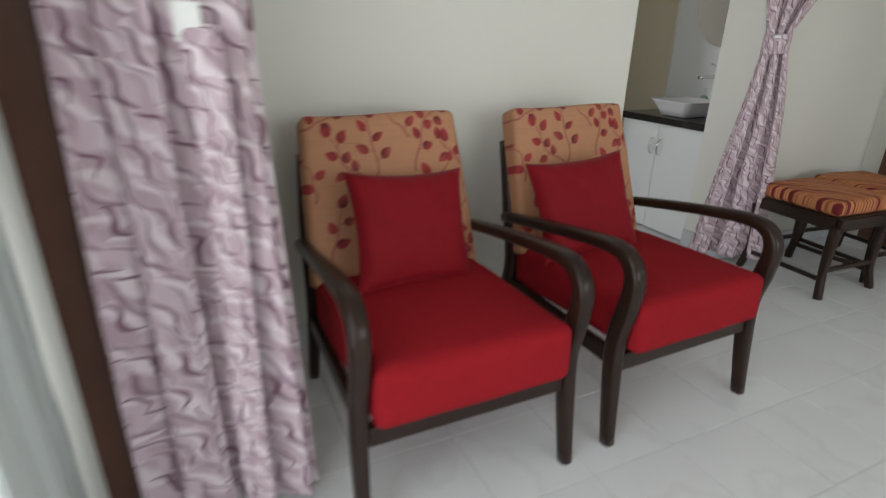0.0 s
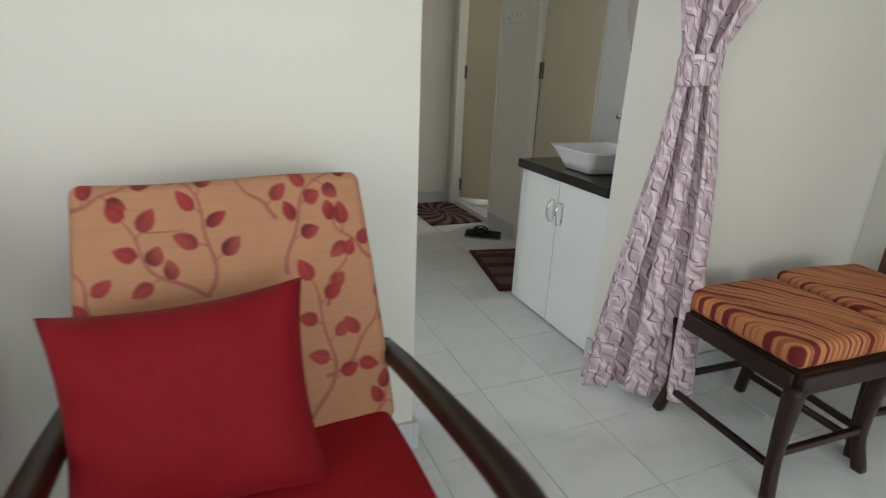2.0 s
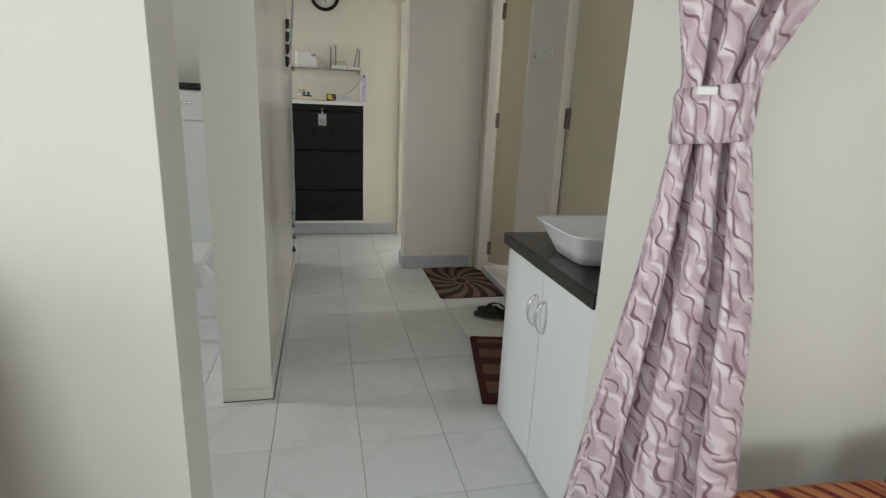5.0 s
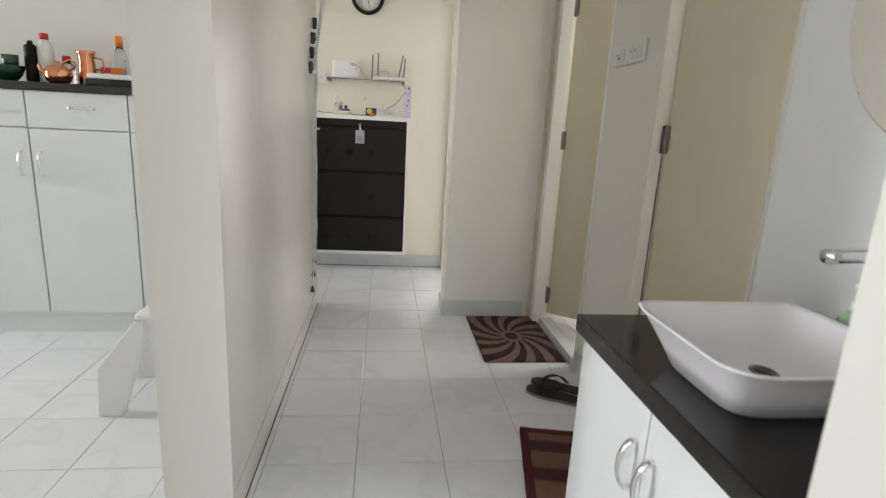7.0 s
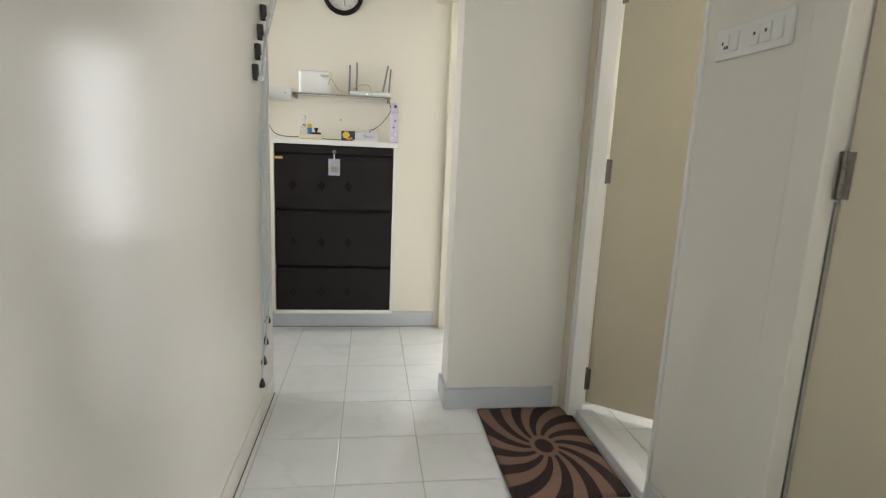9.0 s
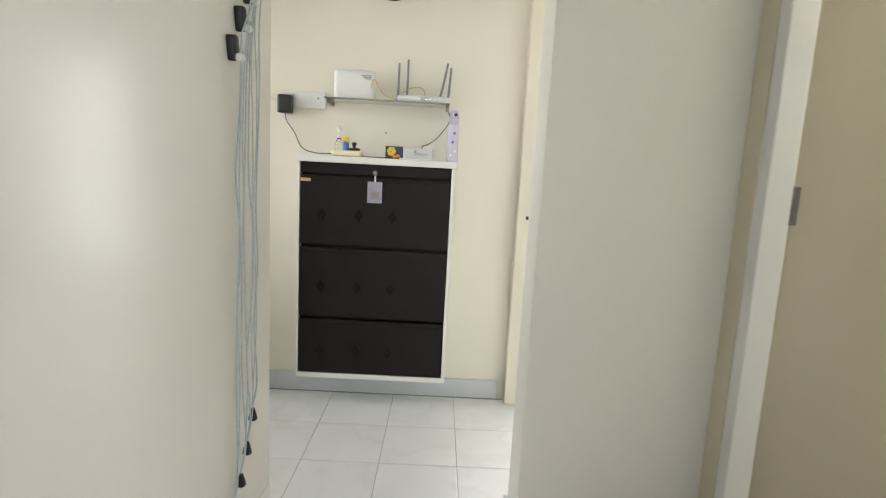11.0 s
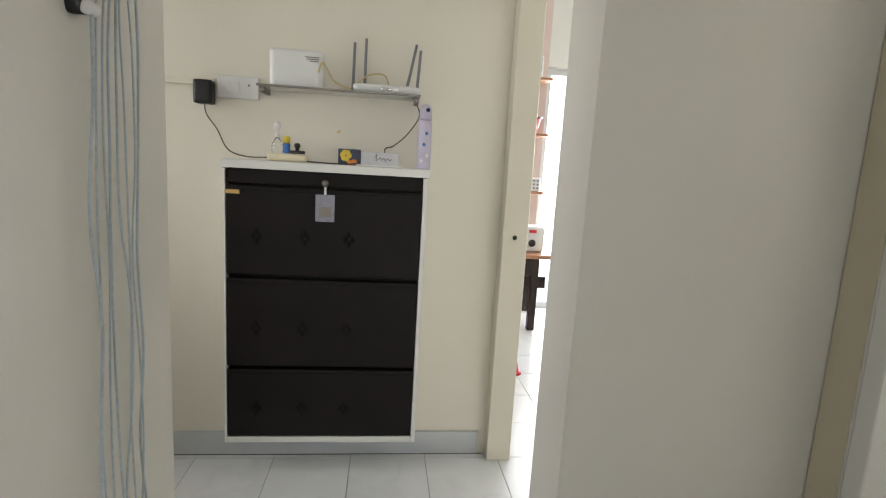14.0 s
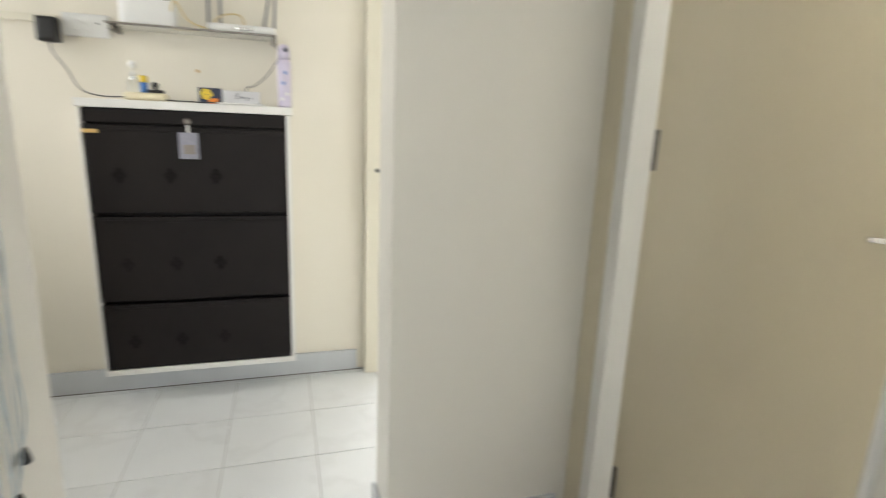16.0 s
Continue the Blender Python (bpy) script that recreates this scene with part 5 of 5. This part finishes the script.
part("blue_panel", boxes((-0.012, 0.024, -0.0145, -0.0125, 0.035, 0.066)), BLUEP, bx)
ty = empty("serving_tray", pose(1.07, 4.82, K), "white serving tray lying on a dark box", "tray")
part("box", boxes((-0.14, 0.2, -0.07, 0.07, 0, 0.03), bevel=0.004), BLACK, ty, "dark box")
part("tray", boxes((-0.12, 0.22, -0.085, 0.06, 0.031, 0.055), bevel=0.006), PLASTIC, ty)
sb2 = empty("spice_box", pose(0.915, 4.97, K), "small wooden spice box", "box")
part("box", boxes((-0.025, 0.025, -0.02, 0.02, 0, 0.09), bevel=0.003), SHELFWOOD, sb2)
part("panel", boxes((-0.021, -0.002, -0.0225, -0.0205, 0.01, 0.08)), CREAMP, sb2)

ps = empty("plastic_stool", pose(1.535, 4.08, 0), "white plastic stool with splayed legs", "stool")
mesh_part("seat", *moved(rounded(0.075, 0.19, 0.014, 0.012, (8, 12, 4)), pose(0, 0, 0.41)), PLASTIC, ps)
for sx in (-1, 1):
    for sy in (-1, 1):
        bm = bmesh.new()
        plate = [bm.verts.new((sx * x, sy * 0.185, z)) for x, z in ((0.235, 0.0), (0.15, 0.0), (0.05, 0.34), (0.05, 0.396), (0.075, 0.396), (0.222, 0.2))]
        face = bm.faces.new(plate)
        r_ = bmesh.ops.extrude_face_region(bm, geom=[face])
        bmesh.ops.translate(bm, vec=(0, -sy * 0.05, 0), verts=[v for v in r_["geom"] if isinstance(v, bmesh.types.BMVert)])
        bmesh.ops.recalc_face_normals(bm, faces=bm.faces)
        bmesh.ops.bevel(bm, geom=list(bm.edges), offset=0.004, segments=2, profile=0.5, affect="EDGES")
        part("leg", bm, PLASTIC, ps)

# ---- bedroom seen past the door frame ----
for i, z in enumerate((1.95, 1.51, 1.04)):
    s1 = empty("wall_shelf", pose(0, 0, 0), "light brown wooden wall shelf", "shelf", "bedroom shelves")
    part("board", boxes((3.05, 3.70, 8.36, 8.598, z, z + 0.022), bevel=0.006), SHELFWOOD, s1)
    part("bracket", boxes((3.5, 3.52, 8.45, 8.598, z - 0.06, z - 0.001)), SHELFWOOD, s1)
sk = empty("speaker", pose(3.56, 8.47, 1.973), "white clock speaker with dark screen", "speaker")
mesh_part("case", *moved(rounded(0.07, 0.05, 0.09, 0.02, (8, 6, 8)), pose(0, 0, 0.09)), PLASTIC, sk)
part("screen", boxes((-0.04, 0.05, -0.053, -0.0505, 0.05, 0.16), bevel=0.001), DARKBLUE, sk)
rp = empty("red_pot", pose(3.56, 8.46, 1.533), "red pot with a black lid", "pot")
mesh_part("pot", *lathe([(0.06, 0), (0.085, 0.11), (0.088, 0.12)], 24), REDP, rp)
mesh_part("lid", *lathe([(0.1, 0.121), (0.1, 0.132), (0.03, 0.15)], 24), BLACK, rp)
bk = empty("basket", pose(3.55, 8.46, 1.063), "white perforated plastic basket", "basket")
part("body", boxes((-0.12, 0.12, -0.08, 0.08, 0, 0.11), bevel=0.012), PLASTIC, bk)
for i in range(7):
    for j in range(3):
        part("hole", boxes((-0.1 + i * 0.031, -0.082 + i * 0.031, -0.0815, -0.0802, 0.018 + j * 0.03, 0.034 + j * 0.03)), GREYPLASTIC, bk)
tb = empty("desk", pose(0, 0, 0), "dark wooden desk under the shelves", "desk")
part("top", boxes((3.0, 3.72, 7.95, 8.58, 0.565, 0.595), bevel=0.006), SHELFWOOD, tb)
for x, y in ((3.03, 7.99), (3.535, 7.96), (3.03, 8.52), (3.64, 8.52)):
    part("leg", boxes((x, x + 0.055, y, y + 0.055, 0, 0.564), bevel=0.004), WOOD, tb)
part("rail", boxes((3.06, 3.66, 8.0, 8.03, 0.33, 0.42), bevel=0.003), WOOD, tb)
tagged(mesh_part("hanging_cable", *tube([(3.40, 8.44, 1.50), (3.43, 8.40, 1.38), (3.41, 8.42, 1.22), (3.38, 8.40, 1.08), (3.40, 8.39, 0.95), (3.46, 8.40, 0.86)], 0.006, 30, 6), CABLE), "black cable hanging down between the bedroom shelves", "cable")
ap = empty("appliance", pose(3.56, 8.2, 0.596), "white kitchen appliance with a dark dial", "appliance")
mesh_part("case", *moved(rounded(0.10, 0.09, 0.10, 0.02, (8, 8, 8)), pose(0, 0, 0.10)), PLASTIC, ap)
mesh_part("dial", *moved(lathe([(0.028, 0), (0.03, 0.004), (0.02, 0.012)], 20), pose(0.0, -0.09, 0.07, 90)), BLACK, ap)
part("red_mark", boxes((-0.03, 0.03, -0.0925, -0.0905, 0.15, 0.175)), REDP, ap)
oc = empty("toy_cone", pose(3.22, 7.1, 0), "red plastic cone on the floor", "cone")
mesh_part("cone", *lathe([(0.045, 0), (0.045, 0.01), (0.03, 0.012), (0.009, 0.12), (0.006, 0.124)], 24), REDP, oc)

# ---- floor ----
P = 0.3105
floor = setting("floor", boxes((-2.75, 6.25, -3.15, 8.75, -0.06, -0.003)), GROUT, "white marble tile floor with thin grey joints", "floor")


def tile_mesh(w, d):
    bm = bmesh.new()
    g, b, h = 0.0012, 0.0016, 0.003
    x, y = w / 2 - g, d / 2 - g
    lo = [bm.verts.new((sx * x, sy * y, -h)) for sx, sy in ((-1, -1), (1, -1), (1, 1), (-1, 1))]
    mid = [bm.verts.new((sx * x, sy * y, -b * 0.6)) for sx, sy in ((-1, -1), (1, -1), (1, 1), (-1, 1))]
    top = [bm.verts.new((sx * (x - b), sy * (y - b), 0)) for sx, sy in ((-1, -1), (1, -1), (1, 1), (-1, 1))]
    for a, c in ((lo, mid), (mid, top)):
        for i in range(4):
            bm.faces.new((a[i], a[(i + 1) % 4], c[(i + 1) % 4], c[i]))
    bm.faces.new(top)
    return bm


full = bpy.data.meshes.new("tile")
bm = tile_mesh(P, P)
bm.to_mesh(full)
bm.free()
full.materials.append(TILE)
rnd = random.Random(8)
near, rest = [], []
Y0, YB = 2.335, 5.235
ys = [Y0 + P * (k_ + 0.5) for k_ in range(-17, 9)]
ysb = [YB + P * (k_ + 0.5) for k_ in range(0, 11)]
for kx in range(-15, 13):
    x = 2.297 + P * (kx + 0.5)
    for y in ys + ysb:
        inside = (-0.5 < x < 4.1 and -0.1 < y < 2.3) or (1.0 < x < 3.4 and 2.3 < y < 6.3) or (0.3 < x < 1.8 and 3.3 < y < 4.8)
        (near if inside else rest).append((x, y))
near = sorted(near, key=lambda p: (p[0] - 2.4) ** 2 + 0.35 * (p[1] - 3.4) ** 2)
rest += near[300:]
for x, y in near[:300]:
    ob = new("tile", full)
    ob.parent = floor
    ob.location = (x, y, 0.0004 * rnd.uniform(-1, 1))
    ob.rotation_euler = (0.0005 * rnd.uniform(-1, 1), 0.0005 * rnd.uniform(-1, 1), 0)
    ob.scale = (1, 1, 1)
verts, faces = [], []
src = [tuple(v.co) for v in full.vertices]
quads = [tuple(p.vertices) for p in full.polygons]
for x, y in rest:
    b_ = len(verts)
    verts += [(x + a, y + b, c) for a, b, c in src]
    faces += [tuple(b_ + i for i in q) for q in quads]
far = mesh_part("tiling", verts, faces, TILE, floor, smooth=False)
far["kind"] = "stuff"
# strip where the two tile fields meet
part("tile_strip", boxes(*[(2.297 + P * kx + 0.0012, 2.297 + P * (kx + 1) - 0.0012, Y0 + P * 9 + 0.0012, YB - 0.0012, -0.003, 0.0) for kx in range(-5, 4)]), TILE, floor)
